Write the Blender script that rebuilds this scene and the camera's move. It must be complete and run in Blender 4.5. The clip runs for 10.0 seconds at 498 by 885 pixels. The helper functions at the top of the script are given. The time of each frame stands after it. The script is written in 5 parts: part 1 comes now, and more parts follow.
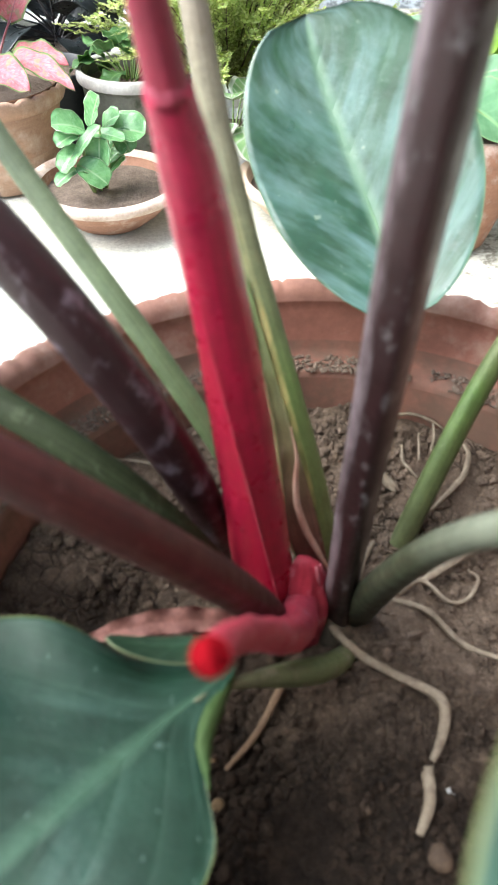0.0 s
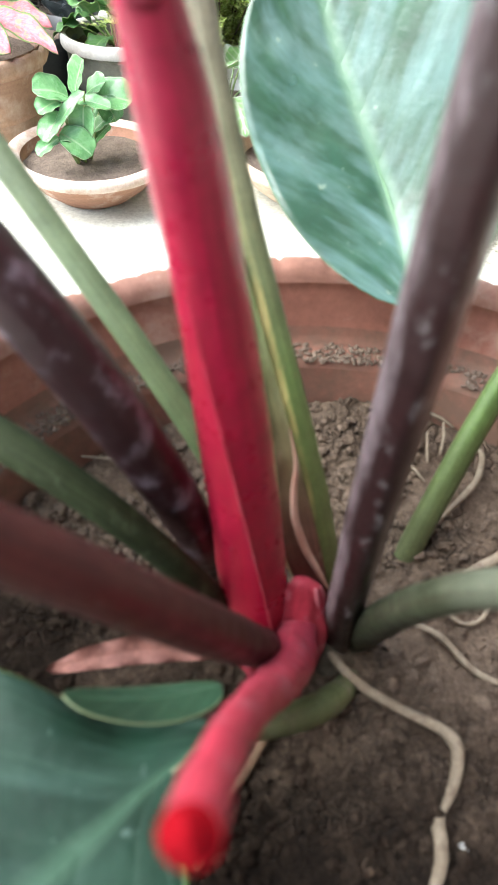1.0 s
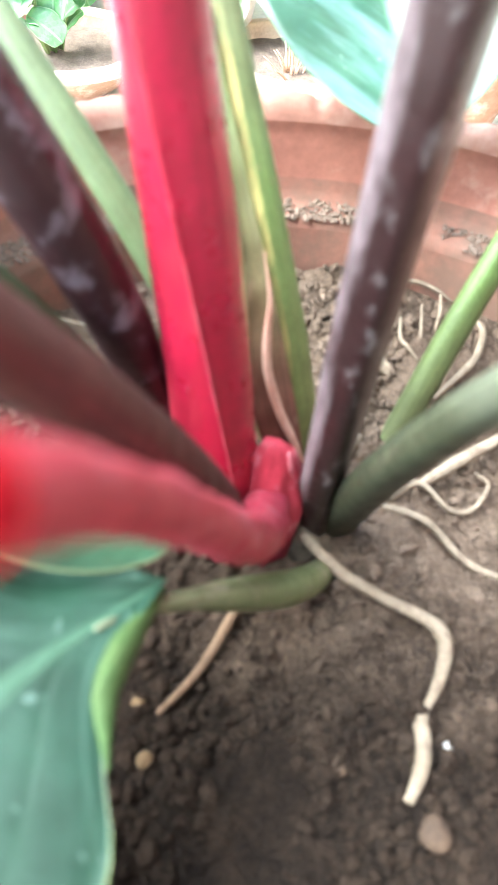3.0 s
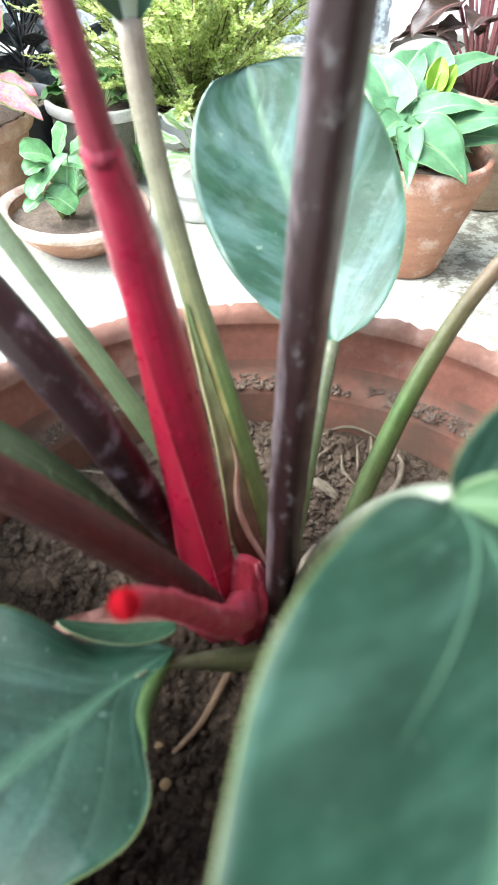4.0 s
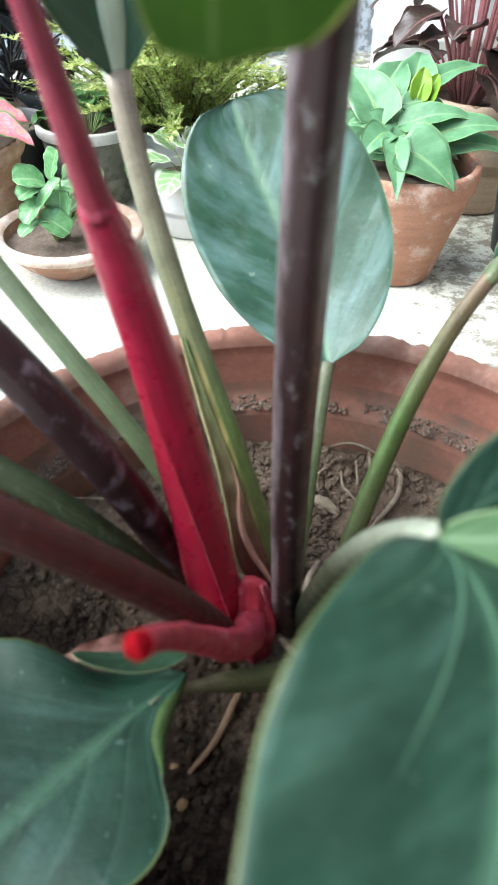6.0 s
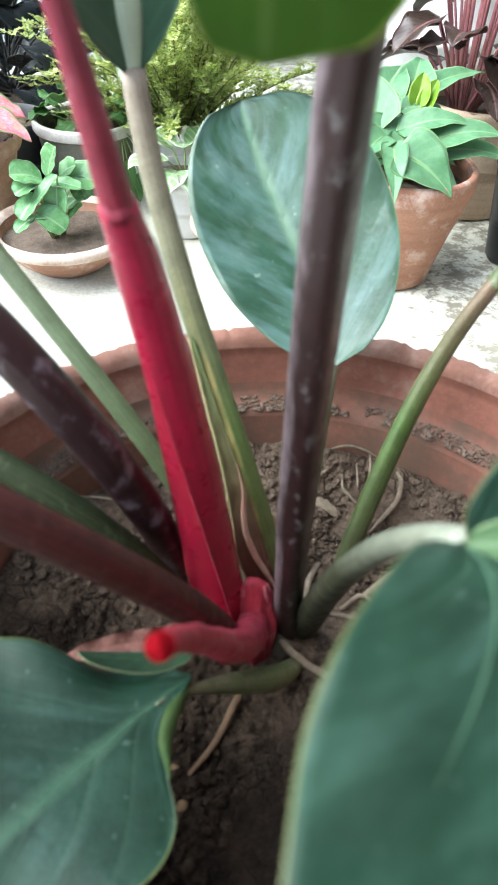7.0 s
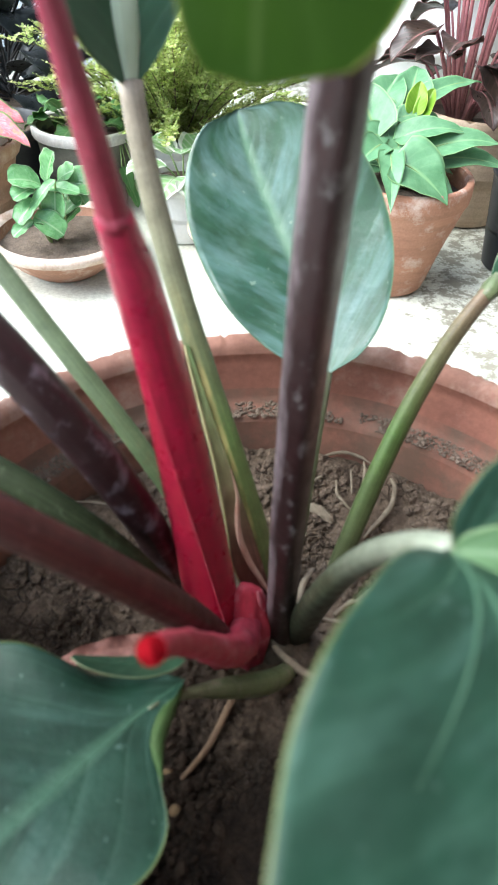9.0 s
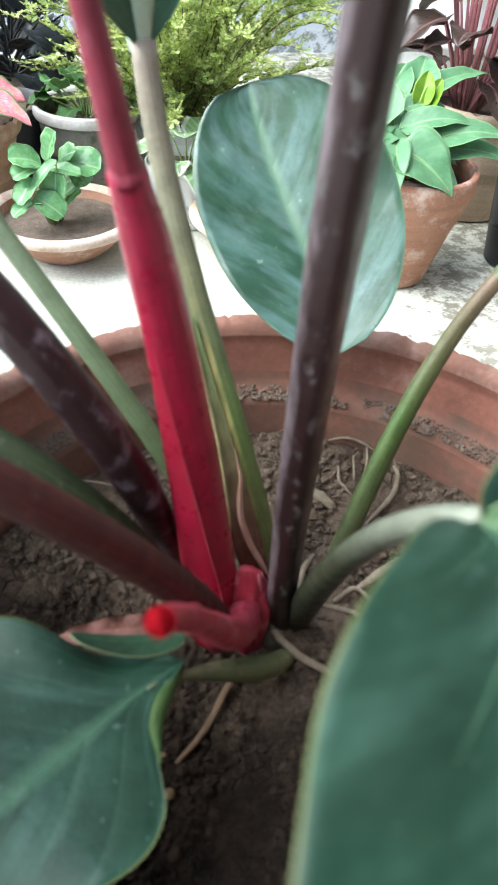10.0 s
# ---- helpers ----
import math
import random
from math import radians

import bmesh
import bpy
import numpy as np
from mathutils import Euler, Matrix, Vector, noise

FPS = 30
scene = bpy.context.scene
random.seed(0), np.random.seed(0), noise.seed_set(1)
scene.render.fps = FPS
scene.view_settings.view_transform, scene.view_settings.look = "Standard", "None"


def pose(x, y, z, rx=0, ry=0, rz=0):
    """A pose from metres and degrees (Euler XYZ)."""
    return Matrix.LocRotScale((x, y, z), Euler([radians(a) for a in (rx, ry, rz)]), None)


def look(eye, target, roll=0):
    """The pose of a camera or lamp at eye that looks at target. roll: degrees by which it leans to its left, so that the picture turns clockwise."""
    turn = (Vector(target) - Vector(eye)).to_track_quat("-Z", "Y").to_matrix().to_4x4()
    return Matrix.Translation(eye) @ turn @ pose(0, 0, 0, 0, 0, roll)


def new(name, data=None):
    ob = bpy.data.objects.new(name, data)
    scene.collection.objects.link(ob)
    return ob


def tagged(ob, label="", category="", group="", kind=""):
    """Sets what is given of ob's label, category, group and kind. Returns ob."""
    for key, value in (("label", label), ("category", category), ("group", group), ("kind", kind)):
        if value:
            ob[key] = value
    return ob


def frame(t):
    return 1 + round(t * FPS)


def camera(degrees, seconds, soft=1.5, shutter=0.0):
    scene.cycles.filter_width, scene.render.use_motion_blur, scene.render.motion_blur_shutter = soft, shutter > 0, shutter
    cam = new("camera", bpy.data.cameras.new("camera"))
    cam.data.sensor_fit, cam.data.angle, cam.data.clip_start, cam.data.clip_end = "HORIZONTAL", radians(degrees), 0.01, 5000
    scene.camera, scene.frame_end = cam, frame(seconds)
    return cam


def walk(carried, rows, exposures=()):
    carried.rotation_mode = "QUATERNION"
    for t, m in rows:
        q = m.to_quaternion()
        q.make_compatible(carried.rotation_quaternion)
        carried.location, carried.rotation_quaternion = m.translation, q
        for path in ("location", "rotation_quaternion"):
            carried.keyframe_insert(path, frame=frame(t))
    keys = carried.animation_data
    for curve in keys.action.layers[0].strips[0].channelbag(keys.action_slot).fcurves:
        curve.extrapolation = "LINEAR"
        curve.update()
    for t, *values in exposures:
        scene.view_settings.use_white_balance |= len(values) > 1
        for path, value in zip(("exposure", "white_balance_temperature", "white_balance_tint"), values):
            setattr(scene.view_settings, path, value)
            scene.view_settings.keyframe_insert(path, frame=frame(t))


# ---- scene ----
# Close view into a potted philodendron on a patio, other potted plants behind it.
# Ground z = 0, the pot's axis is x = y = 0, metres.

# ---- camera ----
cam = camera(39.64, 10.0, soft=1.5)
cam.data.dof.use_dof = True
cam.data.dof.focus_distance = 0.72
cam.data.dof.aperture_fstop = 23.0
ROWS = [
    (0.0, -0.0607, -0.1314, 0.5082, 45.95, -1.25, -7.52),
    (0.5, -0.0516, -0.1126, 0.5044, 46.33, -0.36, -8.00),
    (1.0, -0.0581, -0.0999, 0.4874, 44.48, -2.73, -7.69),
    (1.5, -0.0456, -0.1075, 0.4418, 41.88, -3.60, -7.07),
    (2.0, -0.0420, -0.0965, 0.4257, 40.23, -3.71, -7.66),
    (2.5, -0.0461, -0.0944, 0.4156, 39.05, -4.51, -7.65),
    (2.7, -0.0476, -0.0906, 0.4206, 38.81, -5.22, -7.63),
    (3.8, -0.0556, -0.1466, 0.5094, 46.92, -2.80, -8.94),
    (4.0, -0.0519, -0.1564, 0.5237, 47.78, -2.46, -9.41),
    (4.5, -0.0528, -0.1643, 0.5371, 48.20, -0.49, -9.56),
    (5.0, -0.0504, -0.1563, 0.5411, 48.30, 0.09, -11.61),
    (5.5, -0.0511, -0.1561, 0.5387, 48.17, -0.69, -11.74),
    (5.7, -0.0511, -0.1580, 0.5352, 48.42, -0.23, -11.20),
    (7.0, -0.0587, -0.1560, 0.5347, 48.51, -1.88, -10.98),
    (7.5, -0.0603, -0.1568, 0.5368, 48.81, -1.82, -10.90),
    (8.0, -0.0601, -0.1569, 0.5383, 49.03, -1.92, -10.86),
    (8.5, -0.0589, -0.1580, 0.5405, 49.24, -1.84, -10.88),
    (9.0, -0.0580, -0.1576, 0.5369, 48.90, -2.30, -10.96),
    (9.5, -0.0532, -0.1599, 0.5403, 49.04, -2.38, -11.10),
    (10.0, -0.0619, -0.1555, 0.5281, 48.26, -3.74, -10.40),
]
EXPOSURES = [(0.0, 2.37, 6200, 9), (0.5, 2.46, 6200, 9), (1.0, 2.58, 6200, 9), (1.5, 3.16, 5950, 6), (2.0, 3.55, 5950, 6), (2.5, 4.12, 5950, 6), (2.7, 4.12, 5950, 6), (3.8, 2.8, 5950, 6), (4.0, 2.6, 5950, 6), (4.5, 2.23, 5950, 6), (5.0, 2.15, 5950, 6), (5.5, 2.05, 5950, 6), (7.0, 2.17, 5950, 6), (9.0, 2.16, 5950, 6), (9.5, 2.06, 5950, 6), (10.0, 2.06, 5950, 6)]
walk(cam, [(t, pose(x, y, z, rx, ry, rz)) for t, x, y, z, rx, ry, rz in ROWS], EXPOSURES)

# ---- world and sun: a bright, thinly overcast sky ----
world = bpy.data.worlds.new("sky")
scene.world = world
world.use_nodes = True
wt = world.node_tree
sky = wt.nodes.new("ShaderNodeTexSky")
sky.sky_type = "NISHITA"
sky.sun_disc = False
sky.sun_elevation = radians(51)
sky.sun_rotation = radians(-93)
sky.air_density, sky.dust_density = 1.0, 3.0
wt.links.new(sky.outputs[0], wt.nodes["Background"].inputs[0])
wt.nodes["Background"].inputs[1].default_value = 0.085
sun = new("sun", bpy.data.lights.new("sun", "SUN"))
sun.data.energy, sun.data.angle, sun.data.color = 2.1, radians(65), (1.0, 0.985, 0.96)
sun.matrix_world = look((-1.7, 0.2, 2.1), (0, 0, 0))


# ---- materials ----
def mat(name, rough=0.6, metal=0.0, spec=0.5):
    m = bpy.data.materials.new(name)
    m.use_nodes = True
    b = m.node_tree.nodes["Principled BSDF"]
    b.inputs["Roughness"].default_value, b.inputs["Metallic"].default_value = rough, metal
    b.inputs["Specular IOR Level"].default_value = spec
    return m, m.node_tree, b


def node(nt, kind, **sets):
    n = nt.nodes.new(kind)
    for k, v in sets.items():
        n.inputs[k.replace("_", " ")].default_value = v
    return n


def coords(nt, which="Object"):
    return nt.nodes.new("ShaderNodeTexCoord").outputs[which]


def noise_tex(nt, scale, detail=4.0, rough=0.6, vec=None):
    n = node(nt, "ShaderNodeTexNoise", Scale=scale, Detail=detail, Roughness=rough)
    nt.links.new(vec if vec is not None else coords(nt), n.inputs["Vector"])
    return n.outputs["Fac"]


def ramp(nt, fac, stops):
    r = nt.nodes.new("ShaderNodeValToRGB")
    e = r.color_ramp.elements
    while len(e) < len(stops):
        e.new(0.5)
    for el, (p, c) in zip(e, stops):
        el.position, el.color = p, (*c, 1) if len(c) == 3 else c
    nt.links.new(fac, r.inputs[0])
    return r.outputs[0]


def mixc(nt, fac, a, b, mode="MIX"):
    n = nt.nodes.new("ShaderNodeMix")
    n.data_type, n.blend_type = "RGBA", mode
    for sock, v in ((n.inputs[0], fac), (n.inputs[6], a), (n.inputs[7], b)):
        if isinstance(v, (int, float)):
            sock.default_value = v
        elif isinstance(v, tuple):
            sock.default_value = (*v, 1)
        else:
            nt.links.new(v, sock)
    return n.outputs[2]


def math_n(nt, op, a, b=0.0, c=0.0):
    n = nt.nodes.new("ShaderNodeMath")
    n.operation = op
    for sock, v in zip(n.inputs, (a, b, c)):
        if isinstance(v, (int, float)):
            sock.default_value = v
        else:
            nt.links.new(v, sock)
    return n.outputs[0]


def bump(nt, bsdf, height, strength=0.3, dist=0.002):
    n = node(nt, "ShaderNodeBump", Strength=strength, Distance=dist)
    nt.links.new(height, n.inputs["Height"])
    nt.links.new(n.outputs[0], bsdf.inputs["Normal"])


def surface_mat(name, stops, scale, rough=0.7, fine=None, fine_amt=0.35, bump_scale=None, bump_s=0.3, bump_d=0.002, spec=0.4,
                stain=None, stain_scale=6.0, stain_range=(0.55, 0.65)):
    """A base colour ramp over broad noise, fine mottling, an optional stain colour and bump."""
    m, nt, b = mat(name, rough, spec=spec)
    col = ramp(nt, noise_tex(nt, scale), stops)
    if fine:
        f = ramp(nt, noise_tex(nt, fine, 5, 0.7), [(0.3, (0.55, 0.55, 0.55)), (0.7, (1.25, 1.25, 1.25))])
        col = mixc(nt, fine_amt, col, f, "MULTIPLY")
    if stain:
        s = ramp(nt, noise_tex(nt, stain_scale, 6, 0.65), [(stain_range[0], (0, 0, 0)), (stain_range[1], (1, 1, 1))])
        col = mixc(nt, s, col, stain)
    nt.links.new(col, b.inputs["Base Color"])
    if bump_scale:
        bump(nt, b, noise_tex(nt, bump_scale, 6, 0.65), bump_s, bump_d)
    return m


def leaf_mat(name, top, dark, vein, edge, rough=0.35, vein_n=9.0, vein_amt=0.5, sweep=0.55, trans=0.25, mottle=40.0, spec=0.5, edge_at=0.93, patch=None, rib_w=1.0, rib_amt=1.0, fleck=None, swell=0.0):
    """A leaf blade: u runs across from edge to edge, v from base to tip."""
    m, nt, b = mat(name, rough, spec=spec)
    sep = nt.nodes.new("ShaderNodeSeparateXYZ")
    nt.links.new(coords(nt, "UV"), sep.inputs[0])
    au = math_n(nt, "ABSOLUTE", math_n(nt, "SUBTRACT", math_n(nt, "MULTIPLY", sep.outputs[0], 2.0), 1.0))
    ph = math_n(nt, "MULTIPLY", math_n(nt, "SUBTRACT", sep.outputs[1], math_n(nt, "MULTIPLY", au, sweep * 0.45)), vein_n)
    tri = math_n(nt, "PINGPONG", ph, 0.5)
    vline = ramp(nt, tri, [(0.0, (1, 1, 1)), (0.10, (0.35, 0.35, 0.35)), (0.26, (0, 0, 0))])
    mid = ramp(nt, au, [(0.0, (rib_amt,) * 3), (0.035 * rib_w, (0.75 * rib_amt,) * 3), (0.10 * rib_w, (0, 0, 0))])
    col = ramp(nt, noise_tex(nt, mottle, 4, 0.6), [(0.3, dark), (0.7, top)])
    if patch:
        cv = nt.nodes.new("ShaderNodeCombineXYZ")   # streaks along the side veins; on the glossy leaf they paint sky reflection
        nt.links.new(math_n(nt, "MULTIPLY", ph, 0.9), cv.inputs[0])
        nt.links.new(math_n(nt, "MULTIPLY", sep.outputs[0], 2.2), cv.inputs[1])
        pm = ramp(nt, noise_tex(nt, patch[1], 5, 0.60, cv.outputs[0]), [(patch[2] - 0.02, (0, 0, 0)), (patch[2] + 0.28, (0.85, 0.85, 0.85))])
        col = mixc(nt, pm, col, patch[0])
    if fleck:   # small scattered scars and dust on the blade
        fk = ramp(nt, noise_tex(nt, fleck[1], 3, 0.55), [(fleck[2], (0, 0, 0)), (fleck[2] + 0.06, (0.6, 0.6, 0.6))])
        col = mixc(nt, fk, col, fleck[0])
    col = mixc(nt, math_n(nt, "MULTIPLY", vline, vein_amt), col, vein)
    col = mixc(nt, mid, col, vein)
    em = ramp(nt, au, [(edge_at, (0, 0, 0)), (min(0.995, edge_at + 0.04), (1, 1, 1))])
    col = mixc(nt, em, col, edge)
    nt.links.new(col, b.inputs["Base Color"])
    h = math_n(nt, "ADD", math_n(nt, "MULTIPLY", vline, -0.6), noise_tex(nt, mottle * 6, 3, 0.6))
    if swell:   # broad shallow swellings between the veins
        h = math_n(nt, "ADD", h, math_n(nt, "MULTIPLY", noise_tex(nt, swell, 2, 0.5), 5.0))
    bump(nt, b, h, 0.25 if not swell else 0.45, 0.0006)
    rr = ramp(nt, noise_tex(nt, mottle * 0.9, 3, 0.6), [(0.3, (rough * 0.75,) * 3), (0.7, (min(1.0, rough * 1.6),) * 3)])
    nt.links.new(rr, b.inputs["Roughness"])
    tr = nt.nodes.new("ShaderNodeBsdfTranslucent")
    tc = mixc(nt, 0.6, col, (0.18, 0.34, 0.03))
    nt.links.new(tc, tr.inputs[0])
    mx = nt.nodes.new("ShaderNodeMixShader")
    mx.inputs[0].default_value = trans
    nt.links.new(b.outputs[0], mx.inputs[1])
    nt.links.new(tr.outputs[0], mx.inputs[2])
    nt.links.new(mx.outputs[0], nt.nodes["Material Output"].inputs[0])
    return m


def stem_mat(name, low, high, spots=None, rough=0.38, spot_scale=(90, 90, 45), spot_at=0.6, streak=0.5, spec=0.5, grain=300.0, mid=None, band=None, relief=0.34):
    """A petiole: v runs up it, low to high; long streaks, pale spots and, with band (colour, centre, half width,
    amount, v from, v to), a stripe along one side: scarring, a facet's tone, or bloom with painted sky sheen."""
    m, nt, b = mat(name, rough, spec=spec)
    uv = coords(nt, "UV")
    sep = nt.nodes.new("ShaderNodeSeparateXYZ")
    nt.links.new(uv, sep.inputs[0])
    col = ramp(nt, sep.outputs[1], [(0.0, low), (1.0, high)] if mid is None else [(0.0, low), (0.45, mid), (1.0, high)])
    mp = node(nt, "ShaderNodeMapping", Scale=(14, 1.6, 1))
    nt.links.new(uv, mp.inputs[0])
    st = ramp(nt, noise_tex(nt, 2.0, 4, 0.6, mp.outputs[0]), [(0.3, (0.55, 0.55, 0.55)), (0.7, (1.3, 1.3, 1.3))])
    col = mixc(nt, streak, col, st, "MULTIPLY")
    fm = ramp(nt, noise_tex(nt, 700, 4, 0.7), [(0.3, (0.6, 0.6, 0.6)), (0.7, (1.3, 1.3, 1.3))])
    col = mixc(nt, 0.35, col, fm, "MULTIPLY")
    blot = ramp(nt, noise_tex(nt, 95, 5, 0.65), [(0.32, (0.60, 0.58, 0.56)), (0.68, (1.22, 1.22, 1.22))])   # weathered blotches
    col = mixc(nt, 0.55, col, blot, "MULTIPLY")
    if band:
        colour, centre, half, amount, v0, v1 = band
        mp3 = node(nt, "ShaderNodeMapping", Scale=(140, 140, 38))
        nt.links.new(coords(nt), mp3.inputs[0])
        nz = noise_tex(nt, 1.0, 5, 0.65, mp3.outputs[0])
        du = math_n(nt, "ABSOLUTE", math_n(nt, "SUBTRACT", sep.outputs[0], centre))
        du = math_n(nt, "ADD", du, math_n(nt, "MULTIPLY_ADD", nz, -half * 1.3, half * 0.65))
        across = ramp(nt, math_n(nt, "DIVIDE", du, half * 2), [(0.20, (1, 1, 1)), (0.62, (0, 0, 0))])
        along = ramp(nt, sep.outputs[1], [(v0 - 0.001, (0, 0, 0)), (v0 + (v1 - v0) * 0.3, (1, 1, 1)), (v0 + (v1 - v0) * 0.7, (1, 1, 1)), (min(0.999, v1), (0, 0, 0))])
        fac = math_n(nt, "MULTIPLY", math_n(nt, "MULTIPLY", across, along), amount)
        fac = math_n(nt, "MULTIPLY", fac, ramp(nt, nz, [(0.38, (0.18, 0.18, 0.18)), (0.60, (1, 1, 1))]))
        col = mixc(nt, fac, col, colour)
    if spots:
        mp2 = node(nt, "ShaderNodeMapping", Scale=spot_scale)
        nt.links.new(coords(nt), mp2.inputs[0])
        sp = ramp(nt, noise_tex(nt, 1.0, 4, 0.65, mp2.outputs[0]), [(spot_at, (0, 0, 0)), (spot_at + 0.14, (0.8, 0.8, 0.8))])
        col = mixc(nt, sp, col, spots)
    nt.links.new(col, b.inputs["Base Color"])
    rr = ramp(nt, noise_tex(nt, 120, 5, 0.65), [(0.3, (rough * 0.75,) * 3), (0.7, (min(1.0, rough * 1.45),) * 3)])
    nt.links.new(rr, b.inputs["Roughness"])
    bump(nt, b, math_n(nt, "ADD", noise_tex(nt, grain, 4), math_n(nt, "MULTIPLY", st, 0.35)), relief, 0.0008)
    return m


M_RED = stem_mat("red sheath", (0.34, 0.004, 0.024), (0.40, 0.014, 0.060), (0.38, 0.10, 0.13), 0.29, (240, 240, 60), 0.66, 0.45, spec=0.6, relief=0.10, band=((0.36, 0.022, 0.040), 0.86, 0.13, 0.8, -0.3, 0.9))
M_PINK = stem_mat("pink sheath", (0.30, 0.038, 0.064), (0.36, 0.030, 0.052), (0.48, 0.21, 0.24), 0.48, (190, 190, 110), 0.58, 0.55, spec=0.3, grain=220)
# pink paler than the sheath: the highlight on its fold, as colour
M_FOLD = surface_mat("pale pink fold", [(0.3, (0.40, 0.025, 0.050)), (0.7, (0.48, 0.10, 0.125))], 140, 0.3, 400, 0.4)
M_FOLD2 = surface_mat("pink torn skin", [(0.3, (0.26, 0.03, 0.05)), (0.7, (0.42, 0.13, 0.15))], 160, 0.5, 400, 0.4)
M_REDTIP = stem_mat("pinkish red stem", (0.26, 0.014, 0.04), (0.40, 0.085, 0.13), (0.42, 0.12, 0.16), 0.4, (200, 200, 70), 0.62, streak=0.3)
M_CUT = surface_mat("wet red cut", [(0.3, (0.12, 0.0006, 0.003)), (0.7, (0.18, 0.002, 0.006))], 200, 0.8, bump_scale=400, spec=0.05)
# band paints the sky sheen of the left side, along with waxy bloom
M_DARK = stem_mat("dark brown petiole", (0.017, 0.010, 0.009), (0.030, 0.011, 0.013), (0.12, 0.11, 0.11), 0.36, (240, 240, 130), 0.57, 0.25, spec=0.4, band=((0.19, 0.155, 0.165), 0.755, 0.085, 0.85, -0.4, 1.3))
M_PURPLE = stem_mat("purple petiole", (0.022, 0.007, 0.009), (0.030, 0.012, 0.014), (0.17, 0.14, 0.165), 0.40, (110, 110, 70), 0.54, 0.5, spec=0.45)
M_MAROON = stem_mat("maroon petiole", (0.050, 0.006, 0.008), (0.055, 0.014, 0.011), (0.11, 0.05, 0.045), 0.5, (170, 170, 80), 0.62, 0.75, spec=0.35)
M_GREENP = stem_mat("green petiole", (0.080, 0.140, 0.046), (0.19, 0.235, 0.140), (0.17, 0.20, 0.13), 0.42, (160, 160, 50), 0.62, streak=0.5)
M_DKGREENP = stem_mat("dark green petiole", (0.024, 0.030, 0.013), (0.034, 0.050, 0.020), (0.075, 0.095, 0.050), 0.62, (190, 190, 90), 0.56, streak=0.9, spec=0.22)
M_YELLOWP = stem_mat("yellowing petiole", (0.10, 0.090, 0.034), (0.33, 0.28, 0.225), (0.24, 0.21, 0.10), 0.48, (150, 150, 60), 0.64, streak=0.45, spec=0.35, mid=(0.115, 0.185, 0.055), band=((0.40, 0.34, 0.13), 0.945, 0.075, 0.75, 0.12, 0.72))
# pale upper colour includes the highlight near the leaf, painted in
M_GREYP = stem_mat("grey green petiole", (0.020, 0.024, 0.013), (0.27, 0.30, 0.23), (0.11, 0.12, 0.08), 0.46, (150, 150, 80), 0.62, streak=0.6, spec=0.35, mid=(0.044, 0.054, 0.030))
M_LOWP = stem_mat("low pale petiole", (0.115, 0.135, 0.060), (0.14, 0.16, 0.095), (0.22, 0.21, 0.16), 0.45, (130, 130, 130), 0.56, streak=0.7, spec=0.4, mid=(0.105, 0.145, 0.060))
M_TANP = stem_mat("green and tan petiole", (0.080, 0.085, 0.045), (0.19, 0.125, 0.085), (0.11, 0.15, 0.06), 0.46, (160, 160, 60), 0.62, streak=0.6, spec=0.35, mid=(0.060, 0.108, 0.026))
M_WING = stem_mat("sheath wing", (0.13, 0.018, 0.018), (0.135, 0.20, 0.075), (0.24, 0.17, 0.12), 0.55, (170, 170, 70), 0.60, streak=0.8, spec=0.35, mid=(0.15, 0.082, 0.055))
M_DRYPINK = surface_mat("withered pink leaf", [(0.3, (0.10, 0.042, 0.034)), (0.7, (0.25, 0.115, 0.092))], 70, 0.75, 300, 0.6, 160, 0.8, 0.0015)
M_LIP = surface_mat("dry pale edge", [(0.3, (0.40, 0.22, 0.16)), (0.7, (0.52, 0.36, 0.28))], 90, 0.7, 300, 0.4)
M_ROOT = surface_mat("pale root", [(0.3, (0.135, 0.105, 0.070)), (0.7, (0.265, 0.222, 0.160))], 60, 0.75, 500, 0.6, 600, 0.6, 0.0008, stain=(0.11, 0.08, 0.055), stain_scale=90, stain_range=(0.52, 0.68))
M_CROWN = surface_mat("fibrous crown", [(0.3, (0.045, 0.036, 0.026)), (0.7, (0.16, 0.135, 0.10))], 140, 0.85, 500, 0.7, 400, 0.9, 0.002, spec=0.25)
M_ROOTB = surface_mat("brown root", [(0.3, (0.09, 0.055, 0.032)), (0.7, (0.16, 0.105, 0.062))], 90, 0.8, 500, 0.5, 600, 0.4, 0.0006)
M_LEAF = leaf_mat("philodendron leaf", (0.030, 0.105, 0.052), (0.018, 0.068, 0.036), (0.12, 0.24, 0.13), (0.16, 0.22, 0.09), 0.33, 8, 0.12, 0.7, 0.12, spec=0.6, edge_at=0.96)
# patch paints pale sky reflection into the colour of the back leaf
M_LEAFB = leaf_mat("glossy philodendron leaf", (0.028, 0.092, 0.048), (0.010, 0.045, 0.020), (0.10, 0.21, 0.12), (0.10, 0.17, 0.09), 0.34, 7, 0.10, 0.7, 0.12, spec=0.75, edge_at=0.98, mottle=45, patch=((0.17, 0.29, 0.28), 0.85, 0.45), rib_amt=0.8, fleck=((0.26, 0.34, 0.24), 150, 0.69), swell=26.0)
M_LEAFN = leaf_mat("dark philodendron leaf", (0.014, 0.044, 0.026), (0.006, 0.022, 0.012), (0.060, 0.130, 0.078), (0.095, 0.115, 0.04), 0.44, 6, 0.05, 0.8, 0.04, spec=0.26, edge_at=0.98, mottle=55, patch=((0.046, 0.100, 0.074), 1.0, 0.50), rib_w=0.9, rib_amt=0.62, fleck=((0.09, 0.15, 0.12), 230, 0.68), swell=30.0)
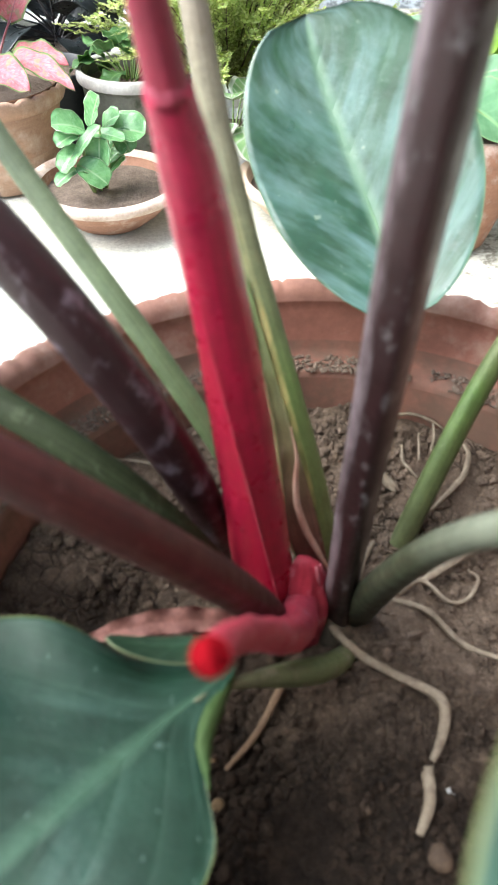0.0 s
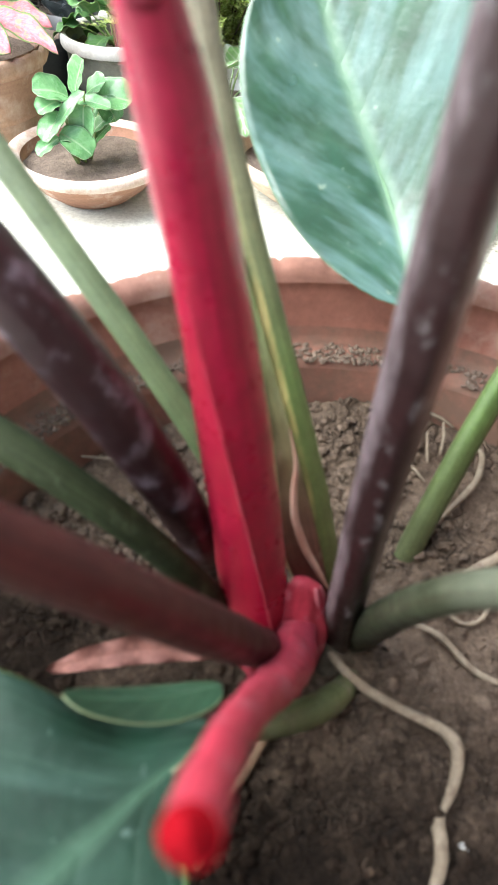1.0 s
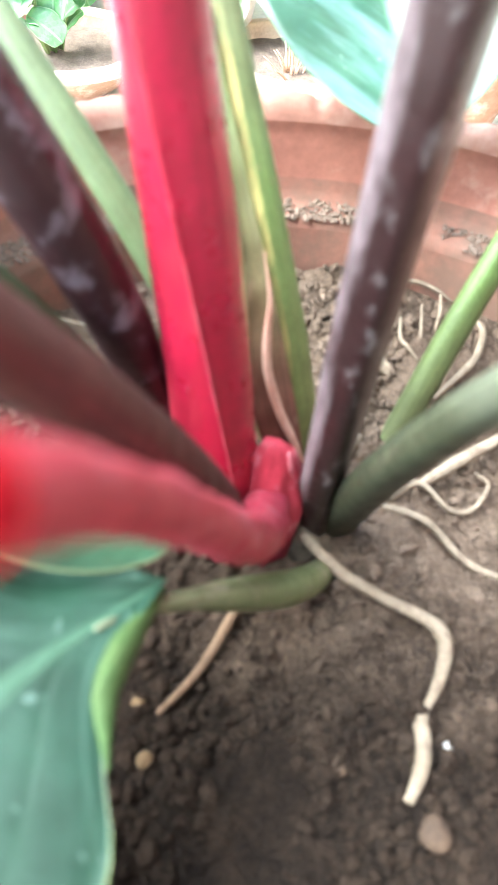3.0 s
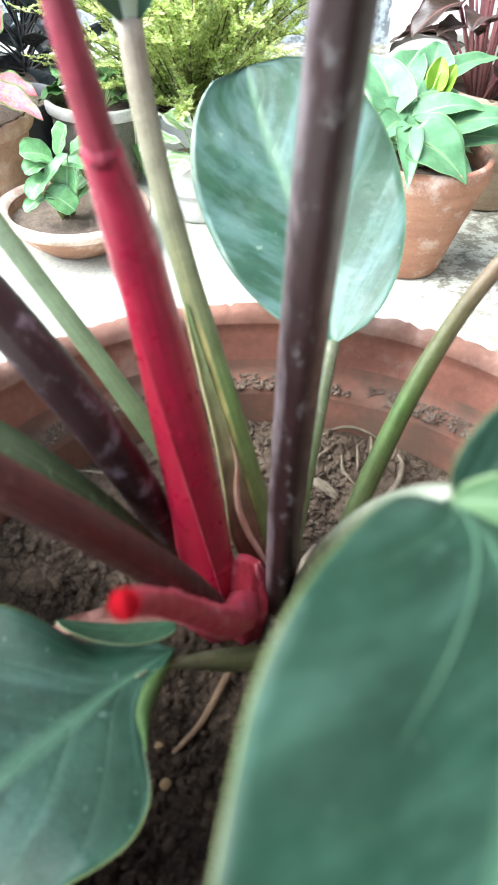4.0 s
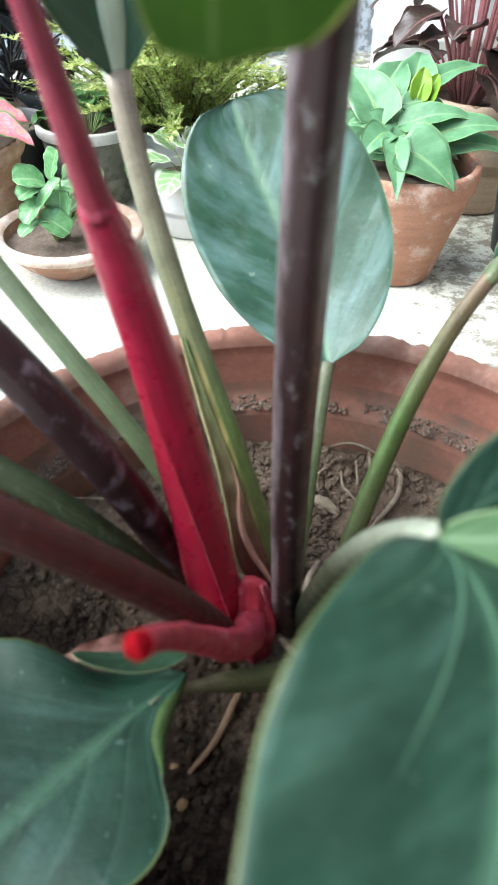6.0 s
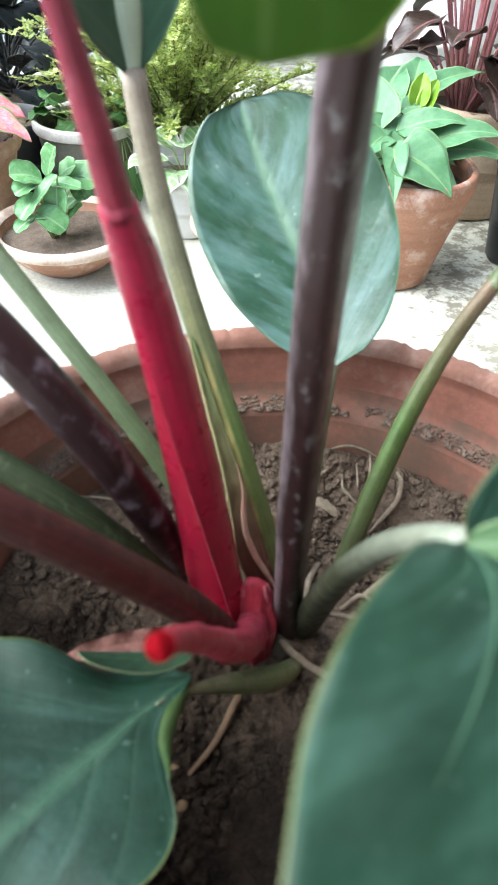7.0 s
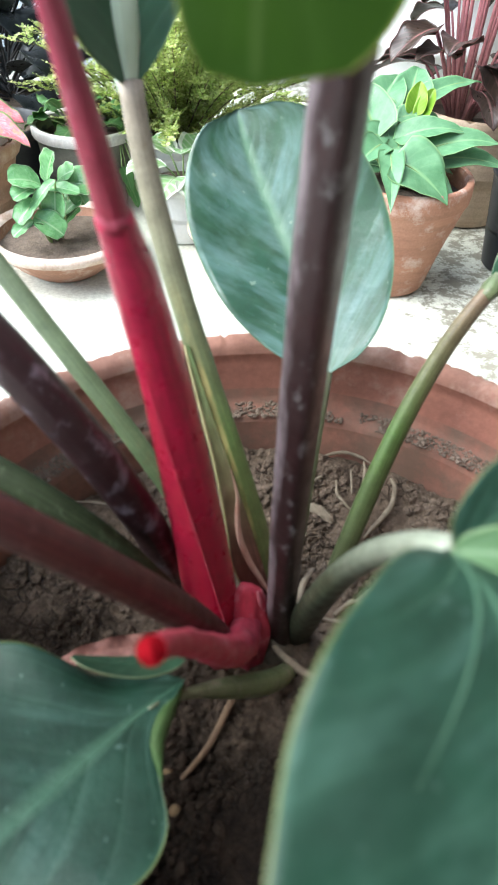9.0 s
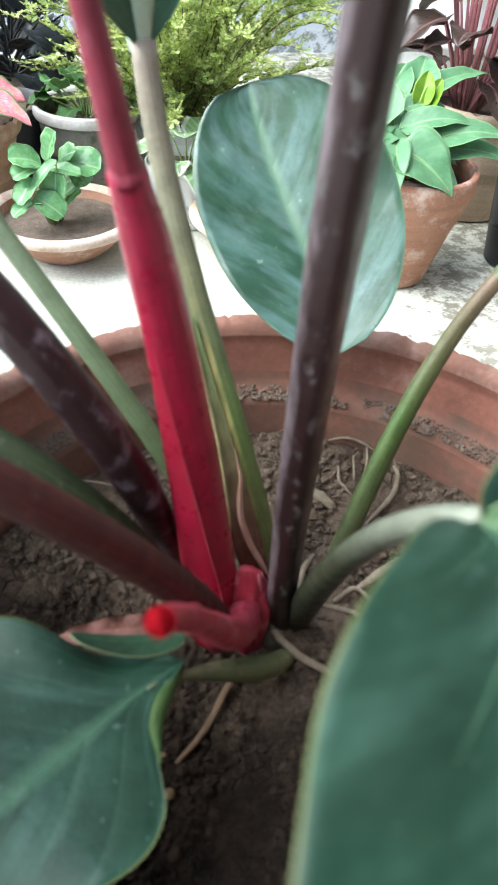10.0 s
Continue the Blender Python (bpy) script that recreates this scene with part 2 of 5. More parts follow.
M_LEAFS = leaf_mat("small pale-edged leaf", (0.030, 0.080, 0.042), (0.016, 0.048, 0.026), (0.07, 0.15, 0.085), (0.20, 0.25, 0.13), 0.42, 6, 0.2, 0.6, 0.08, spec=0.4, edge_at=0.955, mottle=60)
M_LEAFTOP = leaf_mat("dark leaf underside", (0.017, 0.040, 0.004), (0.011, 0.028, 0.003), (0.028, 0.052, 0.010), (0.13, 0.13, 0.035), 0.7, 6, 0.1, 0.6, 0.20, edge_at=0.97, spec=0.04)
M_MID = surface_mat("pale midrib", [(0.3, (0.09, 0.19, 0.10)), (0.7, (0.13, 0.24, 0.13))], 80, 0.5)
M_MIDN = surface_mat("dull midrib", [(0.3, (0.045, 0.105, 0.060)), (0.7, (0.068, 0.140, 0.085))], 80, 0.55, 300, 0.3)
M_ROLL = surface_mat("rolled leaf margin", [(0.3, (0.020, 0.050, 0.012)), (0.7, (0.050, 0.080, 0.026))], 60, 0.7, 300, 0.3, spec=0.15)
M_MIDP = surface_mat("broad pale midrib", [(0.3, (0.46, 0.60, 0.44)), (0.7, (0.56, 0.68, 0.52))], 80, 0.45)
M_EAR = leaf_mat("pale leaf lobe", (0.10, 0.19, 0.085), (0.07, 0.15, 0.06), (0.2, 0.30, 0.17), (0.2, 0.28, 0.12), 0.5, 6, 0.2, 0.6, 0.2)
M_SOIL2 = surface_mat("dry potting soil", [(0.3, (0.11, 0.085, 0.065)), (0.7, (0.19, 0.15, 0.12))], 60, 0.92, 320, 0.6, 200, 0.8, 0.004, spec=0.2)
M_CRUMB2 = surface_mat("dry earth crumb", [(0.25, (0.07, 0.05, 0.037)), (0.75, (0.22, 0.17, 0.13))], 150, 0.95, 500, 0.5, spec=0.2)


def soil_mat(name, damp_shade_a, damp_shade_b, dry_a, dry_b):
    """Earth painted dark towards the front and left for the shade there as well as damp, dried out and paler at the
    back.
    """
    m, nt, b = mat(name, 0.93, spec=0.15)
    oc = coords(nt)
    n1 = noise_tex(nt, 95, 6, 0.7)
    # wet holds the shade of the front as a dark earth colour
    wet, dry = ramp(nt, n1, [(0.28, damp_shade_a), (0.72, damp_shade_b)]), ramp(nt, n1, [(0.28, dry_a), (0.72, dry_b)])
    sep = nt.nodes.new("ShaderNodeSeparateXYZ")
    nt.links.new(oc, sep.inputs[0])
    # x and y terms lay the painted shade over the front and left
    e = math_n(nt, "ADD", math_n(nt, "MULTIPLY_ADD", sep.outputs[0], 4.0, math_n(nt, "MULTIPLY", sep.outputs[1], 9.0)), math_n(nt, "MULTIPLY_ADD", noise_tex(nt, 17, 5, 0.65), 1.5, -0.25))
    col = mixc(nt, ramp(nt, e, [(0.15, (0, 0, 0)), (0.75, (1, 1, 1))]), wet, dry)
    f = ramp(nt, noise_tex(nt, 620, 5, 0.75), [(0.3, (0.45, 0.45, 0.45)), (0.7, (1.35, 1.35, 1.35))])
    col = mixc(nt, 0.7, col, f, "MULTIPLY")
    nt.links.new(col, b.inputs["Base Color"])
    vor = node(nt, "ShaderNodeTexVoronoi", Scale=150.0)
    vor.feature = "DISTANCE_TO_EDGE"
    nt.links.new(oc, vor.inputs["Vector"])
    crack = ramp(nt, vor.outputs["Distance"], [(0.0, (0, 0, 0)), (0.10, (1, 1, 1))])
    gap = math_n(nt, "MULTIPLY", math_n(nt, "SUBTRACT", 1.0, crack), ramp(nt, noise_tex(nt, 40, 4, 0.6), [(0.45, (0, 0, 0)), (0.6, (1, 1, 1))]))
    nt.links.new(mixc(nt, math_n(nt, "MULTIPLY", gap, 0.45), col, (0.012, 0.009, 0.007)), b.inputs["Base Color"])
    bump(nt, b, math_n(nt, "SUBTRACT", noise_tex(nt, 360, 6, 0.7), math_n(nt, "MULTIPLY", gap, 0.5)), 1.0, 0.004)
    return m


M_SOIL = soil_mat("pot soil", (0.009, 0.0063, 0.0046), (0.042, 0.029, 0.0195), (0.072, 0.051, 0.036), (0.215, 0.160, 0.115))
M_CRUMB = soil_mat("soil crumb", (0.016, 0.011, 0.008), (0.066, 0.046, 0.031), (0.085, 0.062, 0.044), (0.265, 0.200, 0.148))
M_TANEDGE = surface_mat("straw edge", [(0.3, (0.26, 0.27, 0.11)), (0.7, (0.40, 0.36, 0.20))], 150, 0.6, 300, 0.3)
M_STONE = surface_mat("brown stone", [(0.3, (0.036, 0.023, 0.014)), (0.7, (0.085, 0.056, 0.034))], 90, 0.85, 500, 0.5, 300)
M_CLOD = surface_mat("tan clay clod", [(0.3, (0.10, 0.065, 0.032)), (0.7, (0.19, 0.13, 0.066))], 120, 0.9, 500, 0.5, 300)
M_WHITESTONE = surface_mat("white stone", [(0.3, (0.30, 0.30, 0.28)), (0.7, (0.46, 0.46, 0.44))], 120, 0.8, spec=0.2)


def terracotta(name, a, b, dust, dust_at=(0.52, 0.66), rough=0.8, scale=14):
    m, nt, bs = mat(name, rough, spec=0.3)
    col = ramp(nt, noise_tex(nt, scale), [(0.25, a), (0.75, b)])
    mp = node(nt, "ShaderNodeMapping", Scale=(6, 6, 60))
    nt.links.new(coords(nt), mp.inputs[0])
    rings = ramp(nt, noise_tex(nt, 1.5, 3, 0.5, mp.outputs[0]), [(0.3, (0.75, 0.75, 0.75)), (0.7, (1.15, 1.15, 1.15))])
    col = mixc(nt, 0.6, col, rings, "MULTIPLY")
    f = ramp(nt, noise_tex(nt, 260, 5, 0.7), [(0.3, (0.7, 0.7, 0.7)), (0.7, (1.2, 1.2, 1.2))])
    col = mixc(nt, 0.5, col, f, "MULTIPLY")
    d = ramp(nt, noise_tex(nt, scale * 1.7, 7, 0.7), [(dust_at[0], (0, 0, 0)), (dust_at[1], (0.75, 0.75, 0.75))])
    col = mixc(nt, d, col, dust)
    nt.links.new(col, bs.inputs["Base Color"])
    bump(nt, bs, noise_tex(nt, 180, 6, 0.7), 0.35, 0.0012)
    return m


M_TERRA = terracotta("terracotta", (0.205, 0.083, 0.056), (0.33, 0.148, 0.104), (0.38, 0.25, 0.19), (0.55, 0.70))
M_TERRADIRT = terracotta("soil-stained terracotta", (0.185, 0.080, 0.055), (0.29, 0.135, 0.095), (0.115, 0.082, 0.058), (0.40, 0.58))
# terracotta made paler so the lip's lit top is in the colour
M_TERRALIP = terracotta("terracotta lit lip", (0.225, 0.108, 0.078), (0.33, 0.175, 0.128), (0.42, 0.29, 0.23), (0.50, 0.66))
M_TERRA2 = terracotta("worn terracotta", (0.38, 0.23, 0.155), (0.47, 0.31, 0.22), (0.58, 0.47, 0.38), (0.5, 0.7))
M_TERRA3 = terracotta("orange terracotta", (0.30, 0.14, 0.09), (0.40, 0.215, 0.145), (0.58, 0.47, 0.41), (0.53, 0.68))
M_TERRA4 = terracotta("faded terracotta", (0.27, 0.135, 0.085), (0.36, 0.20, 0.135), (0.52, 0.41, 0.34), (0.54, 0.70))
M_TERRARIM = terracotta("limed terracotta rim", (0.40, 0.28, 0.21), (0.52, 0.39, 0.31), (0.66, 0.57, 0.50), (0.42, 0.60))
M_CREAM = terracotta("cream clay", (0.50, 0.38, 0.28), (0.62, 0.50, 0.38), (0.30, 0.26, 0.22), (0.56, 0.7))
M_CEMENT = surface_mat("grey cement", [(0.3, (0.14, 0.145, 0.115)), (0.7, (0.26, 0.26, 0.215))], 18, 0.9, 200, 0.4, 150, 0.4, 0.002, stain=(0.07, 0.085, 0.05), stain_scale=14)
M_LIME = surface_mat("limewashed rim", [(0.3, (0.55, 0.54, 0.50)), (0.7, (0.72, 0.71, 0.68))], 30, 0.85, 200, 0.4, 200)
M_WHITEPOT = surface_mat("white plastic", [(0.3, (0.72, 0.73, 0.72)), (0.7, (0.80, 0.80, 0.79))], 12, 0.4, 200, 0.12, stain=(0.5, 0.47, 0.42), stain_scale=20, stain_range=(0.64, 0.75))
M_BLACK = surface_mat("black plastic", [(0.3, (0.010, 0.012, 0.016)), (0.7, (0.020, 0.023, 0.030))], 20, 0.38, 200, 0.3, stain=(0.07, 0.07, 0.07), stain_scale=30, stain_range=(0.6, 0.75))
M_GREYPLASTIC = surface_mat("dark grey plastic", [(0.3, (0.05, 0.055, 0.06)), (0.7, (0.09, 0.095, 0.10))], 20, 0.45, 200, 0.3, stain=(0.16, 0.16, 0.15), stain_scale=25)


def ground_material():
    m, nt, b = mat("concrete screed", 0.85, spec=0.3)
    col = ramp(nt, noise_tex(nt, 3.0, 5), [(0.3, (0.50, 0.51, 0.44)), (0.7, (0.65, 0.665, 0.575))])
    f = ramp(nt, noise_tex(nt, 160, 6, 0.75), [(0.35, (0.68, 0.68, 0.66)), (0.6, (1.08, 1.08, 1.08))])
    col = mixc(nt, 0.8, col, f, "MULTIPLY")
    # lime film worn through to dark mossy cement, strongest between the pots on the east side
    geo = coords(nt)
    sep = nt.nodes.new("ShaderNodeSeparateXYZ")
    nt.links.new(geo, sep.inputs[0])
    east = ramp(nt, math_n(nt, "MULTIPLY_ADD", sep.outputs[0], 1.0, 0.3), [(0.42, (0, 0, 0)), (0.80, (1, 1, 1))])
    w = noise_tex(nt, 22, 10, 0.78)
    worn = ramp(nt, math_n(nt, "ADD", w, math_n(nt, "MULTIPLY_ADD", east, 0.17, -0.17)), [(0.47, (0, 0, 0)), (0.53, (1, 1, 1))])
    col = mixc(nt, math_n(nt, "MULTIPLY", worn, 0.85), col, (0.17, 0.155, 0.115))
    nt.links.new(col, b.inputs["Base Color"])
    bump(nt, b, math_n(nt, "ADD", noise_tex(nt, 70, 6, 0.7), math_n(nt, "MULTIPLY", worn, -0.5)), 0.4, 0.003)
    return m


def wall_material():
    m, nt, b = mat("flaking whitewash", 0.9, spec=0.2)
    col = ramp(nt, noise_tex(nt, 5, 4), [(0.3, (0.50, 0.58, 0.66)), (0.7, (0.72, 0.76, 0.80))])
    flake = ramp(nt, noise_tex(nt, 34, 8, 0.75), [(0.50, (0, 0, 0)), (0.57, (1, 1, 1))])
    col = mixc(nt, math_n(nt, "MULTIPLY", flake, 0.8), col, (0.20, 0.22, 0.23))
    nt.links.new(col, b.inputs["Base Color"])
    bump(nt, b, flake, 0.5, 0.004)
    return m


M_PLASTER = surface_mat("old plaster", [(0.3, (0.13, 0.12, 0.105)), (0.7, (0.20, 0.185, 0.16))], 4, 0.9, 80, 0.3, 60, 0.3)
M_GROUND, M_WALL = ground_material(), wall_material()


# ---- mesh helpers ----
def mesh(name, verts, faces, uvs=None, smooth=True):
    me = bpy.data.meshes.new(name)
    me.from_pydata([tuple(v) for v in verts], [], faces)
    if uvs is not None:
        lay = me.uv_layers.new(name="UVMap")
        for lp in me.loops:
            lay.data[lp.index].uv = uvs[lp.vertex_index]
    if smooth:
        me.polygons.foreach_set("use_smooth", [True] * len(me.polygons))
    me.update()
    return me


def part(name, me, material, parent=None, label=""):
    ob = new(name, me)
    me.materials.clear()
    me.materials.append(material)
    ob.parent = parent
    return tagged(ob, label)


def thing(name, at=(0, 0, 0), label="", category="", group="", kind=""):
    ob = new(name)
    ob.location = at
    ob.empty_display_size = 0.02
    return tagged(ob, label, category, group, kind)


def bezier(ctrl, n):
    k = len(ctrl) - 1
    P = [Vector(c) for c in ctrl]
    out = []
    for j in range(n):
        u = j / (n - 1)
        out.append(sum((P[i] * (math.comb(k, i) * u ** i * (1 - u) ** (k - i)) for i in range(k + 1)), Vector()))
    return out


def spline(pts, per=6):
    """A smooth line through pts (Catmull-Rom)."""
    P = [Vector(p) for p in pts]
    P = [P[0] * 2 - P[1]] + P + [P[-1] * 2 - P[-2]]
    out = []
    for i in range(1, len(P) - 2):
        for j in range(per):
            u = j / per
            a, b, c, d = P[i - 1], P[i], P[i + 1], P[i + 2]
            out.append(0.5 * ((2 * b) + (c - a) * u + (2 * a - 5 * b + 4 * c - d) * u * u + (3 * b - a - 3 * c + d) * u ** 3))
    out.append(P[-2].copy())
    return out


def lerp_list(vals, u):
    """The value at u (0 to 1) on a smooth line through evenly spaced vals."""
    x = u * (len(vals) - 1)
    i = min(int(x), len(vals) - 2)
    f = x - i
    p, q, r, s = vals[max(i - 1, 0)], vals[i], vals[i + 1], vals[min(i + 2, len(vals) - 1)]
    y = 0.5 * (2 * q + (r - p) * f + (2 * p - 5 * q + 4 * r - s) * f * f + (3 * q - p - 3 * r + s) * f ** 3)
    return max(min(q, r) - 0.02 * abs(q), y)


def tube(name, line, radii, segs=14, flat=1.0, groove=0.0, bumpy=0.0, freq=60.0, caps=True, facing=(0, -1, 0.2), crease=None, square=0.0):
    """A stem along line; radii are spread over its length. groove presses a channel into the side that faces 'facing'."""
    n = len(line)
    verts, uvs, faces = [], [], []
    for i, p in enumerate(line):
        t = (line[min(i + 1, n - 1)] - line[max(i - 1, 0)]).normalized()
        f = Vector(facing)
        f = (f - t * f.dot(t)).normalized()
        s = t.cross(f)
        u = i / (n - 1)
        r = lerp_list(radii, u)
        for j in range(segs + 1):
            a = 2 * math.pi * j / segs
            k = 1 + bumpy * noise.noise(Vector((math.cos(a) * 1.3, math.sin(a) * 1.3, 0)) + p * freq)
            g = 1 - groove * max(0.0, math.cos(a)) ** 8
            if square:   # a blunt four-sided section, one edge turned to 'facing'
                k *= (abs(math.cos(a + 0.785)) ** square + abs(math.sin(a + 0.785)) ** square) ** (-1 / square) / 2 ** (0.5 - 1 / square)
            if crease:   # a sharp raised fold that wanders from one side to another
                da = abs((a - crease[0] - (crease[1] - crease[0]) * u + math.pi) % (2 * math.pi) - math.pi)
                k += crease[2] * math.exp(-da / 0.20) * max(0.0, min(1.0, (crease[3] - u) * 6))
            verts.append(p + (f * math.cos(a) * flat * g + s * math.sin(a)) * r * k)
            uvs.append((j / segs, u))
    w = segs + 1
    for i in range(n - 1):
        for j in range(segs):
            a = i * w + j
            faces.append((a, a + 1, a + w + 1, a + w))
    if caps:
        for i, order in ((0, -1), (n - 1, 1)):
            c = len(verts)
            t = (line[min(i + 1, n - 1)] - line[max(i - 1, 0)]).normalized()
            verts.append(line[i] + t * order * lerp_list(radii, i / (n - 1)) * 0.35)
            uvs.append((0.5, float(i > 0)))
            for j in range(segs):
                a = i * w + j
                faces.append((a + 1, a, c) if order < 0 else (a, a + 1, c))
    return mesh(name, verts, faces, uvs)


def blade(name, ctrl, side, wl, wr, rise=0.35, fall=0.75, fold=0.0, cup=0.0, lobe=0.0, wave=0.0, waves=3.0, n=30, h=9, thick=0.0005, seed=0, shape_l=None, shape_r=None, wave_l=None):
    """A leaf blade along the midrib ctrl; wl and wr are its half widths. fold lifts both halves (degrees), cup curls them,
    lobe pulls the base lobes back past the stalk, wave ruffles the edge. Two skins make its thickness."""
    line = bezier(ctrl, n)
    peak = (rise / (rise + fall)) ** rise * (fall / (rise + fall)) ** fall
    length = sum((line[i + 1] - line[i]).length for i in range(n - 1))
    top, uvs = [], []
    for i, p in enumerate(line):
        t = (line[min(i + 1, n - 1)] - line[max(i - 1, 0)]).normalized()
        s = Vector(side)
        s = (s - t * s.dot(t)).normalized()
        nor = s.cross(t)
        v = i / (n - 1)
        prof = max(0.0, (v ** rise) * ((1 - v) ** fall) / peak)
        for j in range(-h, h + 1):
            u = j / h
            shape = shape_r if j > 0 else shape_l
            w = (wr if j > 0 else wl) * (lerp_list(shape, v) if shape else prof)
            au = abs(u)
            back = lobe * length * au ** 1.6 * (1 - v) ** 3.0
            ruff = wave * au * au * math.sin(2 * math.pi * waves * v + (1.7 if j > 0 else 0.0) + seed)
            if wave_l and j < 0:   # amplitude, waves and phase of the left margin alone
                ruff = wave_l[0] * au * au * min(1.0, v * 8) * math.sin(2 * math.pi * wave_l[1] * v + wave_l[2])
            q = p + s * (u * w * math.cos(radians(fold))) - t * back
            q += nor * (au * w * math.sin(radians(fold)) + cup * u * u * w + ruff)
            q += nor * 0.0012 * noise.noise(q * 30 + Vector((seed, 0, 0)))
            top.append((q, nor))
            uvs.append(((u + 1) / 2, v))
    w = 2 * h + 1
    verts = [q + nr * thick / 2 for q, nr in top] + [q - nr * thick / 2 for q, nr in top]
    uvs = uvs + uvs
    N = n * w
    faces = []
    for i in range(n - 1):
        for j in range(2 * h):
            a = i * w + j
            faces.append((a, a + 1, a + w + 1, a + w))
            faces.append((N + a, N + a + w, N + a + w + 1, N + a + 1))
        for j in (0, 2 * h):
            a = i * w + j
            faces.append((a, a + w, N + a + w, N + a))
    return mesh(name, verts, faces, uvs)


def lathe(name, prof, segs=64, wob=0.0, chip=0.0, freq=9.0, seed=0.0, top=None):
    """A pot turned from (radius, height) pairs. wob makes it uneven, chip nicks what lies above the height top."""
    verts, faces, uvs = [], [], []
    m = len(prof)
    for j in range(segs):
        a = 2 * math.pi * j / segs
        c, s = math.cos(a), math.sin(a)
        for i, (r, z) in enumerate(prof):
            k = 1 + wob * noise.noise(Vector((c * 1.2 + seed, s * 1.2, z * freq)))
            dz = 0.0
            if chip and top is not None and z >= top:
                dz = -chip * max(0.0, noise.noise(Vector((c * 34 + seed, s * 34, z * 30))) - 0.1) * 2 - chip * max(0.0, noise.noise(Vector((c * 45, s * 45 + seed, 0))))
                k += 0.4 * chip / max(r, 0.01) * noise.noise(Vector((c * 30, s * 30 + seed, z * 60)))
            verts.append((r * k * c, r * k * s, z + dz))
            uvs.append((j / segs, i / (m - 1)))
    for j in range(segs):
        for i in range(m - 1):
            a, b = j * m + i, ((j + 1) % segs) * m + i
            faces.append((a, b, b + 1, a + 1))
    return mesh(name, verts, faces, uvs)


def disc_soil(name, r, rough=0.004, rings=14, segs=40, seed=0.0, mound=0.0):
    verts, faces = [(0, 0, mound)], []
    for i in range(1, rings + 1):
        q = r * i / rings
        for j in range(segs):
            a = 2 * math.pi * j / segs
            x, y = q * math.cos(a), q * math.sin(a)
            z = mound * (1 - (i / rings) ** 2) + rough * noise.noise(Vector((x * 45 + seed, y * 45, 0))) + 0.5 * rough * noise.noise(Vector((x * 120, y * 120 + seed, 0)))
            verts.append((x, y, z))
    for j in range(segs):
        faces.append((0, 1 + j, 1 + (j + 1) % segs))
    for i in range(rings - 1):
        for j in range(segs):
            a, b = 1 + i * segs + j, 1 + i * segs + (j + 1) % segs
            faces.append((a, a + segs, b + segs, b))
    return mesh(name, verts, faces)


def pebble(name, r, seed, squash=0.7, sub=2):
    bm = bmesh.new()
    bmesh.ops.create_icosphere(bm, subdivisions=sub, radius=r)
    for v in bm.verts:
        v.co *= 1 + 0.28 * noise.noise(v.co / r * 0.9 + Vector((seed, 0, 0)))
        v.co.z *= squash
    me = bpy.data.meshes.new(name)
    bm.to_mesh(me)
    bm.free()
    me.polygons.foreach_set("use_smooth", [True] * len(me.polygons))
    return me


# ---- ground and back wall ----
def ground():
    xs = [-60, -20, -6, -2] + [-1 + 0.05 * i for i in range(61)] + [3, 6, 20, 60]
    ys = [-60, -20, -6, -2] + [-0.5 + 0.05 * i for i in range(61)] + [4, 8, 20, 60]
    verts = [(x, y, 0.0015 * noise.noise(Vector((x * 4, y * 4, 0)))) for y in ys for x in xs]
    w = len(xs)
    faces = [(j * w + i, j * w + i + 1, j * w + w + i + 1, j * w + w + i) for j in range(len(ys) - 1) for i in range(w - 1)]
    part("ground", mesh("ground", verts, faces), M_GROUND)
    tagged(bpy.data.objects["ground"], "pale limewashed concrete patio floor with dark worn stains", "floor", kind="structure")


def back_wall():
    bm = bmesh.new()
    bmesh.ops.create_cube(bm, size=1)
    bmesh.ops.scale(bm, vec=(7.0, 0.22, 2.2), verts=bm.verts)
    bmesh.ops.subdivide_edges(bm, edges=bm.edges, cuts=30, use_grid_fill=True)
    for v in bm.verts:
        v.co.y += 0.006 * noise.noise(v.co * 3)
    me = bpy.data.meshes.new("wall_north")
    bm.to_mesh(me)
    bm.free()
    ob = part("wall_north", me, M_WALL)
    ob.location = (0.6, 2.35, 1.1)
    tagged(ob, "whitewashed masonry wall with flaking bluish paint", "wall", kind="structure")


def plain_wall(name, size, at, label):
    bm = bmesh.new()
    bmesh.ops.create_cube(bm, size=1)
    bmesh.ops.scale(bm, vec=size, verts=bm.verts)
    me = bpy.data.meshes.new(name)
    bm.to_mesh(me)
    bm.free()
    ob = part(name, me, M_PLASTER)
    ob.location = at
    tagged(ob, label, "wall", kind="structure")


ground()
back_wall()
# added out of view behind the camera to cut the southern sky light
plain_wall("unseen_wall_south", (1.65, 0.2, 2.4), (0.475, -0.66, 1.2), "plain unseen wall added to block light from the south")
# also added, out of view: keeps the stalks' right sides dark
plain_wall("unseen_wall_east", (0.2, 4.6, 3.0), (1.40, -0.05, 1.5), "plain unseen wall added to block light from the east")

# ---- the big terracotta pot and its soil ----
SOIL_Z = 0.232


